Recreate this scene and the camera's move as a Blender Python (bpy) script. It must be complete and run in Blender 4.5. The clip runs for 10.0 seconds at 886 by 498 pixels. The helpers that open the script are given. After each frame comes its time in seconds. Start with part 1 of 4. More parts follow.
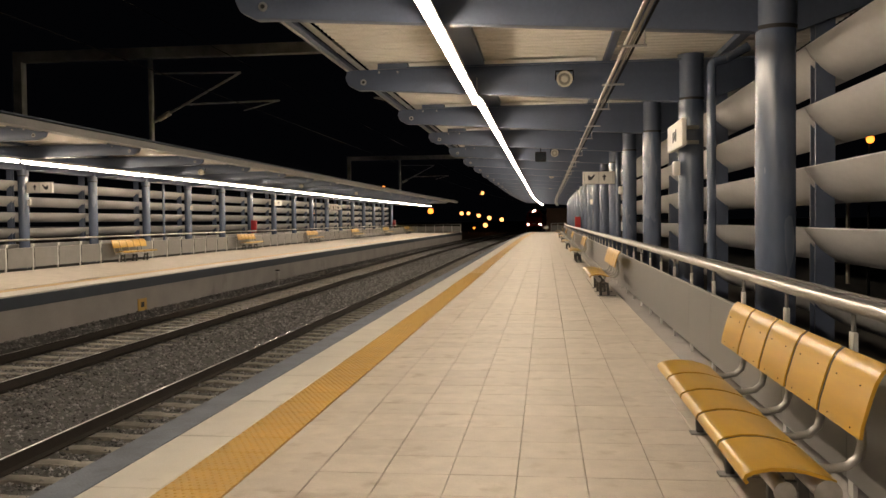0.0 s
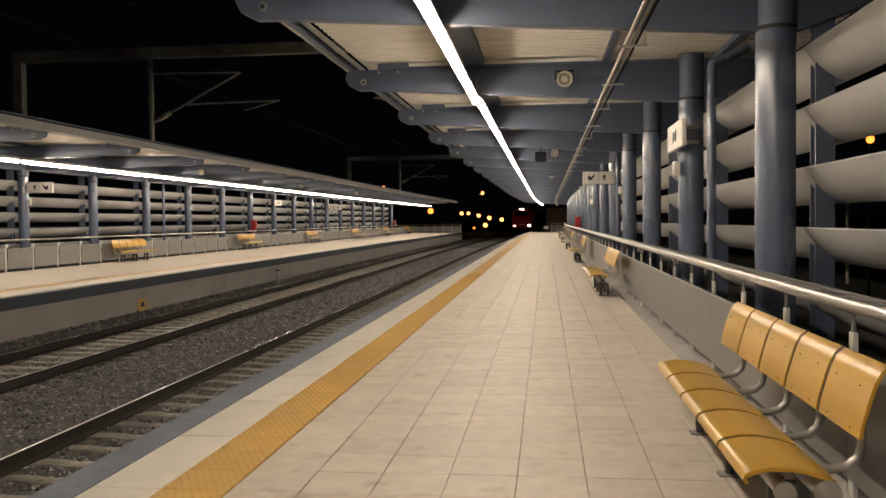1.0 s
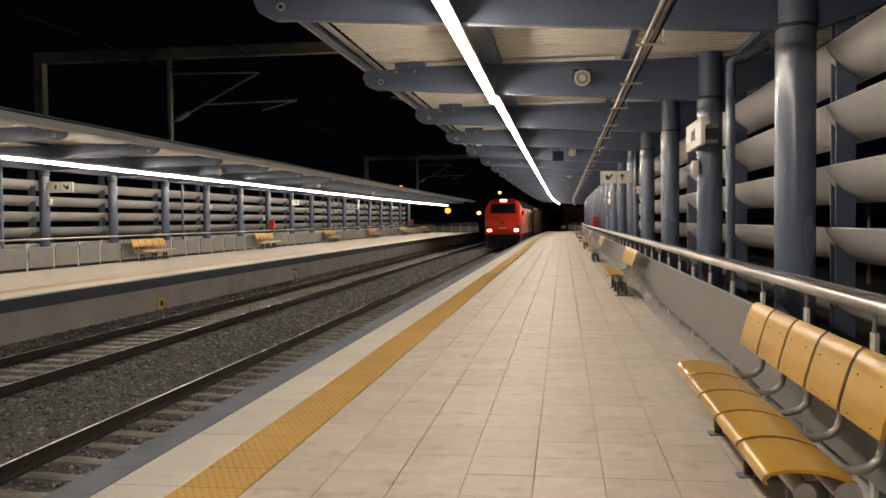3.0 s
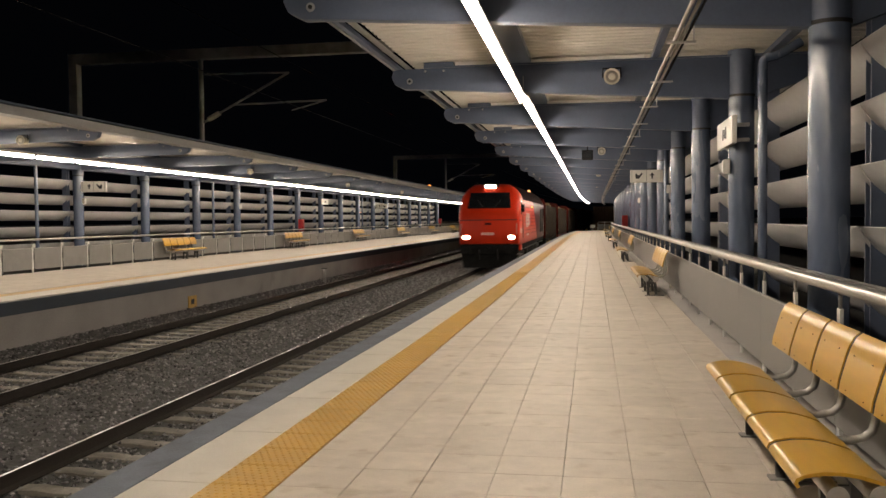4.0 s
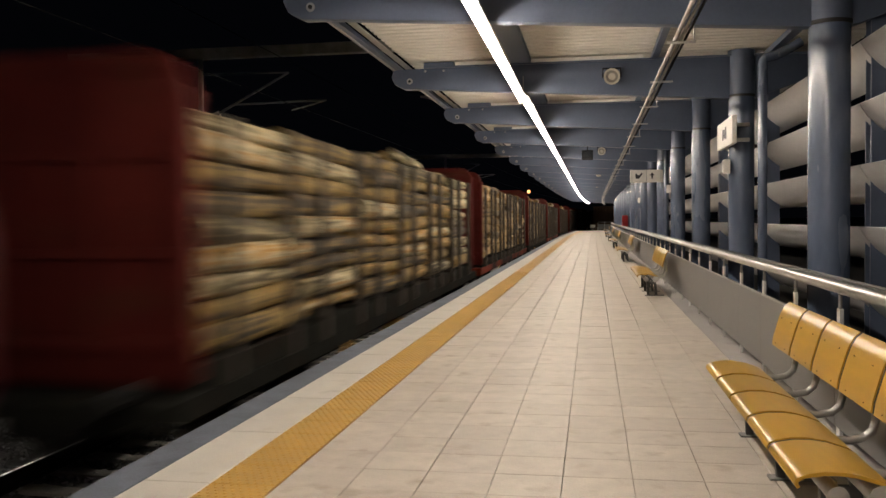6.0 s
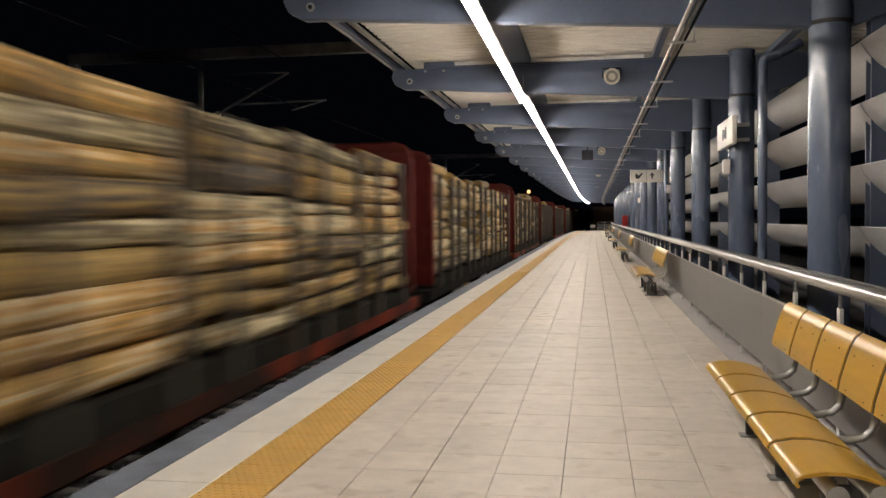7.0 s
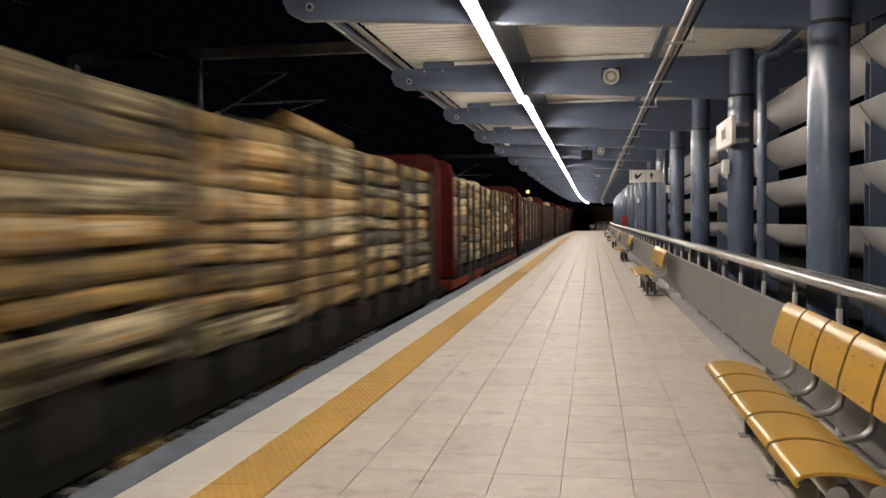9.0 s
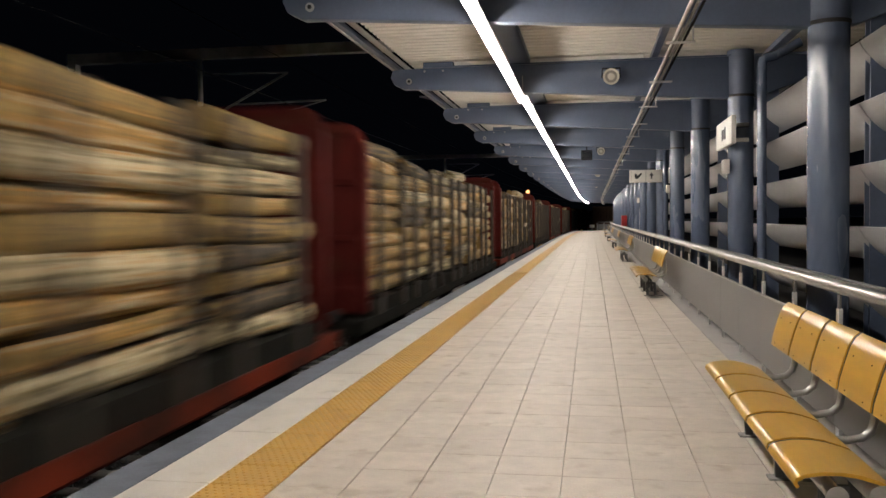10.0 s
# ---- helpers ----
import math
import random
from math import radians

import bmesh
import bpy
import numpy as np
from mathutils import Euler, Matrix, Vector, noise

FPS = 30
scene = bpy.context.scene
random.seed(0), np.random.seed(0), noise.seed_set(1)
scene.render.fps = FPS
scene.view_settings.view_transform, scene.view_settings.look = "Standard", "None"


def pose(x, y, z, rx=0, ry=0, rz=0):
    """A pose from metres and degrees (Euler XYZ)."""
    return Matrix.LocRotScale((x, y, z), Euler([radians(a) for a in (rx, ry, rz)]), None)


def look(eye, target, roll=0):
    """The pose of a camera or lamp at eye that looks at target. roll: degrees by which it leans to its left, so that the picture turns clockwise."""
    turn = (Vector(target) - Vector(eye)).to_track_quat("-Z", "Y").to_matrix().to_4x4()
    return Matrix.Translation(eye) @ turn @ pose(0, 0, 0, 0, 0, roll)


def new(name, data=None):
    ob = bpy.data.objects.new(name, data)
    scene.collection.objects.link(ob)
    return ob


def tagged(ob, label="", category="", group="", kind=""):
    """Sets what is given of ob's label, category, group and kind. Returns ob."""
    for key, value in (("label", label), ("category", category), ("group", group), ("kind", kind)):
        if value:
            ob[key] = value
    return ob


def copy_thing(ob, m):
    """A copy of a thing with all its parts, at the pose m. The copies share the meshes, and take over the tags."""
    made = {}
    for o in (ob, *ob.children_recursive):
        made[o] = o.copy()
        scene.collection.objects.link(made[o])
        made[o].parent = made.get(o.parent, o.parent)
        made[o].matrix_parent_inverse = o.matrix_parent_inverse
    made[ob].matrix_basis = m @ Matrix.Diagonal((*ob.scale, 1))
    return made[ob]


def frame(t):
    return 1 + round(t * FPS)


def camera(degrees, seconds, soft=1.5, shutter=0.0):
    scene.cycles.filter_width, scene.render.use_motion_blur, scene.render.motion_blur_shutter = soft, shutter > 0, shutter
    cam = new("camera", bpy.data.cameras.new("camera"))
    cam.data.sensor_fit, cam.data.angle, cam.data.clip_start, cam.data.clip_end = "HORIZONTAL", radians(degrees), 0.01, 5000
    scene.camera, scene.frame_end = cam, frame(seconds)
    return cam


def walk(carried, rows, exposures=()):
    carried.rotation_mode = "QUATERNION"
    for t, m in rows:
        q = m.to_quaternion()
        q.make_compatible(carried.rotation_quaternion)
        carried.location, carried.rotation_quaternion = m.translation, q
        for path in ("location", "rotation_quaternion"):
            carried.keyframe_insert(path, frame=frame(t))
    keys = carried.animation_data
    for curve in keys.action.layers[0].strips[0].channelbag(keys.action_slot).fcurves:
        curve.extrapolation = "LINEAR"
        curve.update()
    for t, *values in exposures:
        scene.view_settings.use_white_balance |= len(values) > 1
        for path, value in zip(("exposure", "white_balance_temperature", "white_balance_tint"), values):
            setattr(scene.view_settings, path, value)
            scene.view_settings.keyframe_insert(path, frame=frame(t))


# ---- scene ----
# ---------- camera ----------
EYE = Vector((0.178, -6.302, 1.506))


def aim(yaw, pitch, roll):
    way = Vector((-math.sin(yaw) * math.cos(pitch), math.cos(yaw) * math.cos(pitch), math.sin(pitch)))
    return look(EYE, EYE + way, roll)


FIRST = (0.1175, -0.0324, -0.64)
LAST = (0.1698, -0.0333, -0.60)


def mix(f):
    return aim(*[a + (b - a) * f for a, b in zip(FIRST, LAST)])


cam = camera(53.8, 10.0, soft=1.5, shutter=0.75)
walk(cam, [(0.0, mix(0)), (1.8, mix(0)), (2.2, mix(0.012)), (2.5, mix(0.042)), (2.7, mix(0.17)), (3.25, mix(0.56)),
           (3.8, mix(0.95)), (4.0, mix(1.0)), (7.5, mix(1.0)), (8.5, mix(0.985)), (10.0, mix(0.985))],
     exposures=[(0.0, -0.05, 7250, 10), (1.0, -0.05, 7000, 10), (2.0, -0.05, 6650, 10), (2.6, -0.05, 6600, 10), (4.2, -0.08, 6850, 10), (5.5, -0.02, 6700, 10),
                (6.9, 0.13, 6120, 9), (10.0, 0.13, 6020, 9)])

# ---------- night sky ----------
night = bpy.data.worlds.new("night")
scene.world = night
night.use_nodes = True
night.node_tree.nodes["Background"].inputs[0].default_value = (0.35, 0.4, 0.6, 1)
night.node_tree.nodes["Background"].inputs[1].default_value = 0.0022

TUBE_LIGHT = 65.0     # radiance of the fluorescent diffusers

# ---------- materials ----------


def mat(name, color, rough=0.6, metal=0.0, scale=4.0, vary=0.25, bump=0.0, bump_scale=40.0, stretch=(1, 1, 1),
        per_object=0.0, island=0.0, stain=None, coat=0.0, spec=0.5, fixed=False):
    """A surface with colour varied at two scales, fine relief and uneven gloss."""
    m = bpy.data.materials.new(name)
    m.use_nodes = True
    nt = m.node_tree
    nodes, links = nt.nodes, nt.links
    bsdf = nodes["Principled BSDF"]
    bsdf.inputs["Roughness"].default_value = rough
    bsdf.inputs["Metallic"].default_value = metal
    bsdf.inputs["Specular IOR Level"].default_value = spec
    bsdf.inputs["Coat Weight"].default_value = coat
    tc = nodes.new("ShaderNodeTexCoord")
    mp = nodes.new("ShaderNodeMapping")
    mp.inputs["Scale"].default_value = stretch
    where = nodes.new("ShaderNodeNewGeometry").outputs["Position"] if fixed else tc.outputs["Object"]
    links.new(where, mp.inputs["Vector"])
    big = nodes.new("ShaderNodeTexNoise")
    big.inputs["Scale"].default_value = scale
    big.inputs["Detail"].default_value = 5
    fine = nodes.new("ShaderNodeTexNoise")
    fine.inputs["Scale"].default_value = bump_scale
    fine.inputs["Detail"].default_value = 3
    links.new(mp.outputs[0], big.inputs["Vector"])
    links.new(mp.outputs[0], fine.inputs["Vector"])
    add = nodes.new("ShaderNodeMath")
    add.operation = "MULTIPLY_ADD"
    links.new(fine.outputs["Fac"], add.inputs[0])
    add.inputs[1].default_value = 0.4
    links.new(big.outputs["Fac"], add.inputs[2])
    ramp = nodes.new("ShaderNodeMapRange")
    ramp.inputs["From Min"].default_value = 0.4
    ramp.inputs["From Max"].default_value = 1.0
    ramp.inputs["To Min"].default_value = 1 - vary
    ramp.inputs["To Max"].default_value = 1 + vary
    links.new(add.outputs[0], ramp.inputs["Value"])
    tone = ramp.outputs[0]
    for amount, kind in ((per_object, "obj"), (island, "isl")):
        if amount:
            src = nodes.new("ShaderNodeObjectInfo" if kind == "obj" else "ShaderNodeNewGeometry")
            r2 = nodes.new("ShaderNodeMapRange")
            r2.inputs["To Min"].default_value = 1 - amount
            r2.inputs["To Max"].default_value = 1 + amount
            links.new(src.outputs["Random" if kind == "obj" else "Random Per Island"], r2.inputs["Value"])
            mul = nodes.new("ShaderNodeMath")
            mul.operation = "MULTIPLY"
            links.new(tone, mul.inputs[0])
            links.new(r2.outputs[0], mul.inputs[1])
            tone = mul.outputs[0]
    vm = nodes.new("ShaderNodeVectorMath")
    vm.operation = "SCALE"
    vm.inputs[0].default_value = color
    links.new(tone, vm.inputs["Scale"])
    out = vm.outputs[0]
    if stain:
        st = nodes.new("ShaderNodeTexNoise")
        st.inputs["Scale"].default_value = stain[1]
        st.inputs["Detail"].default_value = 6
        links.new(where, st.inputs["Vector"])
        sr = nodes.new("ShaderNodeMapRange")
        sr.inputs["From Min"].default_value = stain[2]
        sr.inputs["From Max"].default_value = stain[2] + 0.16
        links.new(st.outputs["Fac"], sr.inputs["Value"])
        mx = nodes.new("ShaderNodeMix")
        mx.data_type = "RGBA"
        links.new(sr.outputs[0], mx.inputs["Factor"])
        links.new(out, mx.inputs["A"])
        mx.inputs["B"].default_value = (*stain[0], 1)
        out = mx.outputs["Result"]
    links.new(out, bsdf.inputs["Base Color"])
    rr = nodes.new("ShaderNodeMapRange")
    rr.inputs["To Min"].default_value = max(0.02, rough - 0.12)
    rr.inputs["To Max"].default_value = min(1, rough + 0.12)
    links.new(big.outputs["Fac"], rr.inputs["Value"])
    links.new(rr.outputs[0], bsdf.inputs["Roughness"])
    if bump:
        bp = nodes.new("ShaderNodeBump")
        bp.inputs["Strength"].default_value = bump
        bp.inputs["Distance"].default_value = 0.01
        links.new(fine.outputs["Fac"], bp.inputs["Height"])
        links.new(bp.outputs[0], bsdf.inputs["Normal"])
    return m


def glow(name, color, strength):
    m = bpy.data.materials.new(name)
    m.use_nodes = True
    b = m.node_tree.nodes["Principled BSDF"]
    b.inputs["Base Color"].default_value = (0.8, 0.8, 0.8, 1)
    b.inputs["Emission Color"].default_value = (*color, 1)
    b.inputs["Emission Strength"].default_value = strength
    return m


M_TILE = mat("concrete_tile", (0.50, 0.45, 0.39), 0.55, 0, 6.0, 0.15, 0.25, 60, per_object=0.06, island=0.06, stain=((0.38, 0.325, 0.26), 4.0, 0.575), fixed=True)
M_COPING = mat("pale_coping_stone", (0.58, 0.55, 0.50), 0.55, 0, 3.0, 0.10, 0.2, 60, per_object=0.04, island=0.04, stain=((0.48, 0.45, 0.40), 4.0, 0.62), fixed=True)
M_GROUT = mat("joint_mortar", (0.22, 0.19, 0.155), 0.9, 0, 6, 0.3, 0.3)
M_TACTILE = mat("yellow_tactile_tile", (0.52, 0.315, 0.08), 0.38, 0, 8, 0.16, 0.2, 50, per_object=0.06, island=0.06, fixed=True)
M_EDGE = mat("blue_grey_edge_stone", (0.135, 0.155, 0.195), 0.6, 0, 4, 0.35, 0.3, 60, stain=((0.09, 0.10, 0.125), 3.0, 0.56), fixed=True)
M_BLUEBAND = mat("dark_blue_painted_band", (0.035, 0.05, 0.075), 0.6, 0, 2, 0.3, 0.1)
M_CONC = mat("cast_concrete_wall", (0.36, 0.34, 0.33), 0.8, 0, 0.8, 0.2, 0.3, 30, stain=((0.2, 0.19, 0.18), 0.7, 0.62))
M_BALLAST = mat("granite_ballast", (0.235, 0.23, 0.232), 0.9, 0, 5, 0.4, 0.4, 40, island=0.65)
M_BED = mat("ballast_bed_grit", (0.12, 0.117, 0.116), 0.95, 0, 14, 0.5, 0.8, 60)
M_SLEEPER = mat("concrete_sleeper", (0.29, 0.272, 0.24), 0.85, 0, 5, 0.35, 0.3, 40, per_object=0.15, fixed=True)
M_RAILSIDE = mat("rusty_rail_steel", (0.026, 0.020, 0.016), 0.75, 0.2, 8, 0.4, 0.3, 60)
M_RAILHEAD = mat("polished_rail_head", (0.55, 0.53, 0.52), 0.28, 1.0, 3, 0.15, 0.0, 60, stretch=(1, 0.05, 1))
M_STEELBLUE = mat("blue_grey_painted_steel", (0.098, 0.128, 0.195), 0.24, 0, 2.5, 0.2, 0.025, 25, stretch=(1, 1, 0.25), spec=0.8, fixed=True)
M_BEAMBLUE = mat("dark_blue_painted_beam", (0.094, 0.118, 0.176), 0.38, 0, 1.5, 0.16, 0.06, 30)
M_LOUVER = mat("grey_painted_louver", (0.435, 0.43, 0.43), 0.5, 0, 1.6, 0.14, 0.05, 20, stretch=(1, 0.4, 1), fixed=True)
M_ROOF = mat("cream_corrugated_sheet", (0.70, 0.66, 0.60), 0.5, 0, 1, 0.05, 0.02, 20, stretch=(0.4, 1, 1))
M_GALV = mat("galvanised_steel", (0.42, 0.41, 0.40), 0.4, 0.7, 6, 0.25, 0.1, 40)
M_CONDUIT = mat("dull_steel_conduit", (0.26, 0.24, 0.21), 0.5, 0.4, 6, 0.25)
M_STAINLESS = mat("brushed_stainless_steel", (0.47, 0.455, 0.43), 0.33, 1.0, 2, 0.1, 0.05, 60, stretch=(1, 0.08, 1))
M_POSTWHITE = mat("pale_steel_post", (0.60, 0.60, 0.58), 0.4, 0.2, 5, 0.1)
M_TUBEDULL = mat("satin_steel_tube", (0.40, 0.39, 0.37), 0.42, 0.8, 5, 0.12)
# this grey is dark so the bench legs carry the under-seat shadow
M_LEG = mat("leg_shade_and_cap_grey", (0.10, 0.10, 0.098), 0.55, 0.3, 5, 0.2)
M_FRAMEGREY = mat("grimy_underframe_steel", (0.05, 0.055, 0.048), 0.6, 0.2, 6, 0.5, 0.3, 30, spec=0.4)
M_PANEL = mat("grey_perforated_panel", (0.22, 0.215, 0.21), 0.5, 0.3, 3, 0.14, 0.3, 160, fixed=True)
M_SEAT = mat("honey_plywood_seat", (0.47, 0.268, 0.028), 0.33, 0, 3.5, 0.16, 0.02, 30, stretch=(1, 0.12, 1), per_object=0.07)
M_DARK = mat("dark_underframe", (0.013, 0.013, 0.013), 0.85, 0.0, 5, 0.5, 0.3, spec=0.1)
M_RED = mat("bright_red_loco_paint", (0.56, 0.034, 0.011), 0.36, 0, 1.2, 0.1, 0.02, 20, spec=0.16)
M_MAROON = mat("dark_maroon_loco_paint", (0.062, 0.009, 0.012), 0.42, 0, 1.2, 0.2, 0.02, 20, spec=0.08)
M_ROOFDARK = mat("dark_grey_loco_roof", (0.010, 0.002, 0.002), 0.9, 0, 2, 0.25, spec=0.04)
M_WHITE = mat("white_vinyl", (0.58, 0.50, 0.48), 0.45, 0, 3, 0.08)
M_PINK = mat("pale_vinyl_stripe", (0.75, 0.45, 0.42), 0.4, 0, 3, 0.08)
M_BLACKLINE = mat("black_rubber_and_gap_shade", (0.015, 0.015, 0.015), 0.7)
M_GLASS = mat("dark_cab_glass", (0.01, 0.012, 0.014), 0.08, 0, 2, 0.1, coat=0.6)
M_GRILLE = mat("black_radiator_grille", (0.014, 0.015, 0.013), 0.8, 0.0, 5, 0.3, spec=0.15)
M_WAGRED = mat("oxide_red_wagon_paint", (0.074, 0.011, 0.009), 0.75, 0, 2, 0.3, 0.1, 20, stain=((0.065, 0.018, 0.011), 1.5, 0.55), spec=0.08)
M_WAGGREY = mat("grimy_wagon_bolster", (0.016, 0.016, 0.014), 0.95, 0.0, 3, 0.5, 0.3, 30, stain=((0.028, 0.012, 0.007), 1.4, 0.54), spec=0.02)
M_SILLRED = mat("orange_red_sill_paint", (0.165, 0.024, 0.009), 0.75, 0, 1.6, 0.4, 0.1, 20, stain=((0.02, 0.010, 0.007), 1.1, 0.43), spec=0.1)
M_STAKE = mat("rusted_stanchion_and_load_shade", (0.045, 0.036, 0.026), 0.75, 0.2, 4, 0.35, 0.2)
M_FIRERED = mat("red_enamel", (0.30, 0.013, 0.016), 0.35, 0, 3, 0.1, coat=0.3)
M_SIGN = mat("white_sign_face", (0.72, 0.70, 0.66), 0.5, 0, 3, 0.06)
M_INK = mat("dark_sign_lettering", (0.03, 0.03, 0.04), 0.6)
M_SPEAKER = mat("cream_speaker_housing", (0.5, 0.46, 0.38), 0.5, 0, 4, 0.1)
M_GROUND = mat("dark_earth", (0.045, 0.042, 0.036), 0.95, 0, 0.4, 0.4, 0.5, 6)
M_ASPHALT = mat("back_slab_concrete", (0.12, 0.12, 0.12), 0.9, 0, 2, 0.3, 0.4)
M_HOARD = mat("brown_timber_hoarding", (0.09, 0.05, 0.03), 0.8, 0, 2, 0.2)
M_TUBE = glow("fluorescent_diffuser", (1.0, 0.875, 0.735), TUBE_LIGHT)
M_TUBELEFT = glow("bloom_deepened_diffuser", (1.0, 0.875, 0.735), TUBE_LIGHT * 0.95)
M_HEAD = glow("train_headlamp_lens", (1.0, 0.80, 0.56), 95)
M_SODIUM = glow("sodium_lamp_lens", (1.0, 0.28, 0.04), 3.0)
M_SODIUMWHITE = glow("pale_lamp_lens", (1.0, 0.40, 0.13), 3.4)
M_AMBER = glow("amber_marker_lens", (1.0, 0.45, 0.05), 4)


def log_mat():
    """Peeled and bark-patched logs: a tone per log, streaks along the stem."""
    m = bpy.data.materials.new("eucalyptus_log")
    m.use_nodes = True
    nodes, links = m.node_tree.nodes, m.node_tree.links
    bsdf = nodes["Principled BSDF"]
    bsdf.inputs["Roughness"].default_value = 0.8
    oi = nodes.new("ShaderNodeObjectInfo")
    geo = nodes.new("ShaderNodeNewGeometry")
    both = nodes.new("ShaderNodeMath")
    links.new(oi.outputs["Random"], both.inputs[0])
    links.new(geo.outputs["Random Per Island"], both.inputs[1])
    fr = nodes.new("ShaderNodeMath")
    fr.operation = "FRACT"
    links.new(both.outputs[0], fr.inputs[0])
    tc = nodes.new("ShaderNodeTexCoord")
    mp = nodes.new("ShaderNodeMapping")
    mp.inputs["Scale"].default_value = (9, 0.8, 9)
    links.new(tc.outputs["Object"], mp.inputs["Vector"])
    nz = nodes.new("ShaderNodeTexNoise")
    nz.inputs["Scale"].default_value = 1.6
    nz.inputs["Detail"].default_value = 5
    links.new(mp.outputs[0], nz.inputs["Vector"])
    ad = nodes.new("ShaderNodeMath")
    ad.operation = "MULTIPLY_ADD"
    links.new(nz.outputs["Fac"], ad.inputs[0])
    ad.inputs[1].default_value = 1.3
    links.new(fr.outputs[0], ad.inputs[2])
    sub = nodes.new("ShaderNodeMath")
    sub.operation = "SUBTRACT"
    links.new(ad.outputs[0], sub.inputs[0])
    sub.inputs[1].default_value = 0.65
    ramp = nodes.new("ShaderNodeValToRGB")
    cols = [(0.0, (0.022, 0.015, 0.007)), (0.16, (0.11, 0.072, 0.026)), (0.34, (0.25, 0.162, 0.040)), (0.48, (0.14, 0.096, 0.030)),
            (0.60, (0.36, 0.185, 0.030)), (0.74, (0.45, 0.39, 0.25)), (0.88, (0.20, 0.158, 0.070)), (1.0, (0.065, 0.048, 0.022))]
    el = ramp.color_ramp.elements
    el[0].position, el[0].color = cols[0][0], (*cols[0][1], 1)
    el[1].position, el[1].color = cols[-1][0], (*cols[-1][1], 1)
    for p, c in cols[1:-1]:
        e = el.new(p)
        e.color = (*c, 1)
    links.new(sub.outputs[0], ramp.inputs[0])
    links.new(ramp.outputs[0], bsdf.inputs["Base Color"])
    bp = nodes.new("ShaderNodeBump")
    bp.inputs["Strength"].default_value = 0.5
    bp.inputs["Distance"].default_value = 0.02
    links.new(nz.outputs["Fac"], bp.inputs["Height"])
    links.new(bp.outputs[0], bsdf.inputs["Normal"])
    return m


M_LOG = log_mat()

# ---------- building blocks ----------


def bend(y):
    """Sideways shift of the whole station where it curves away at its far end."""
    return max(0.0, y - 55.0) ** 2 / 3200.0


def turn(y):
    return -math.degrees(math.atan(max(0.0, y - 55.0) / 1600.0))


def at(x, y, z=0.0, rz=0.0):
    return pose(x + bend(y), y, z, 0, 0, rz + turn(y))


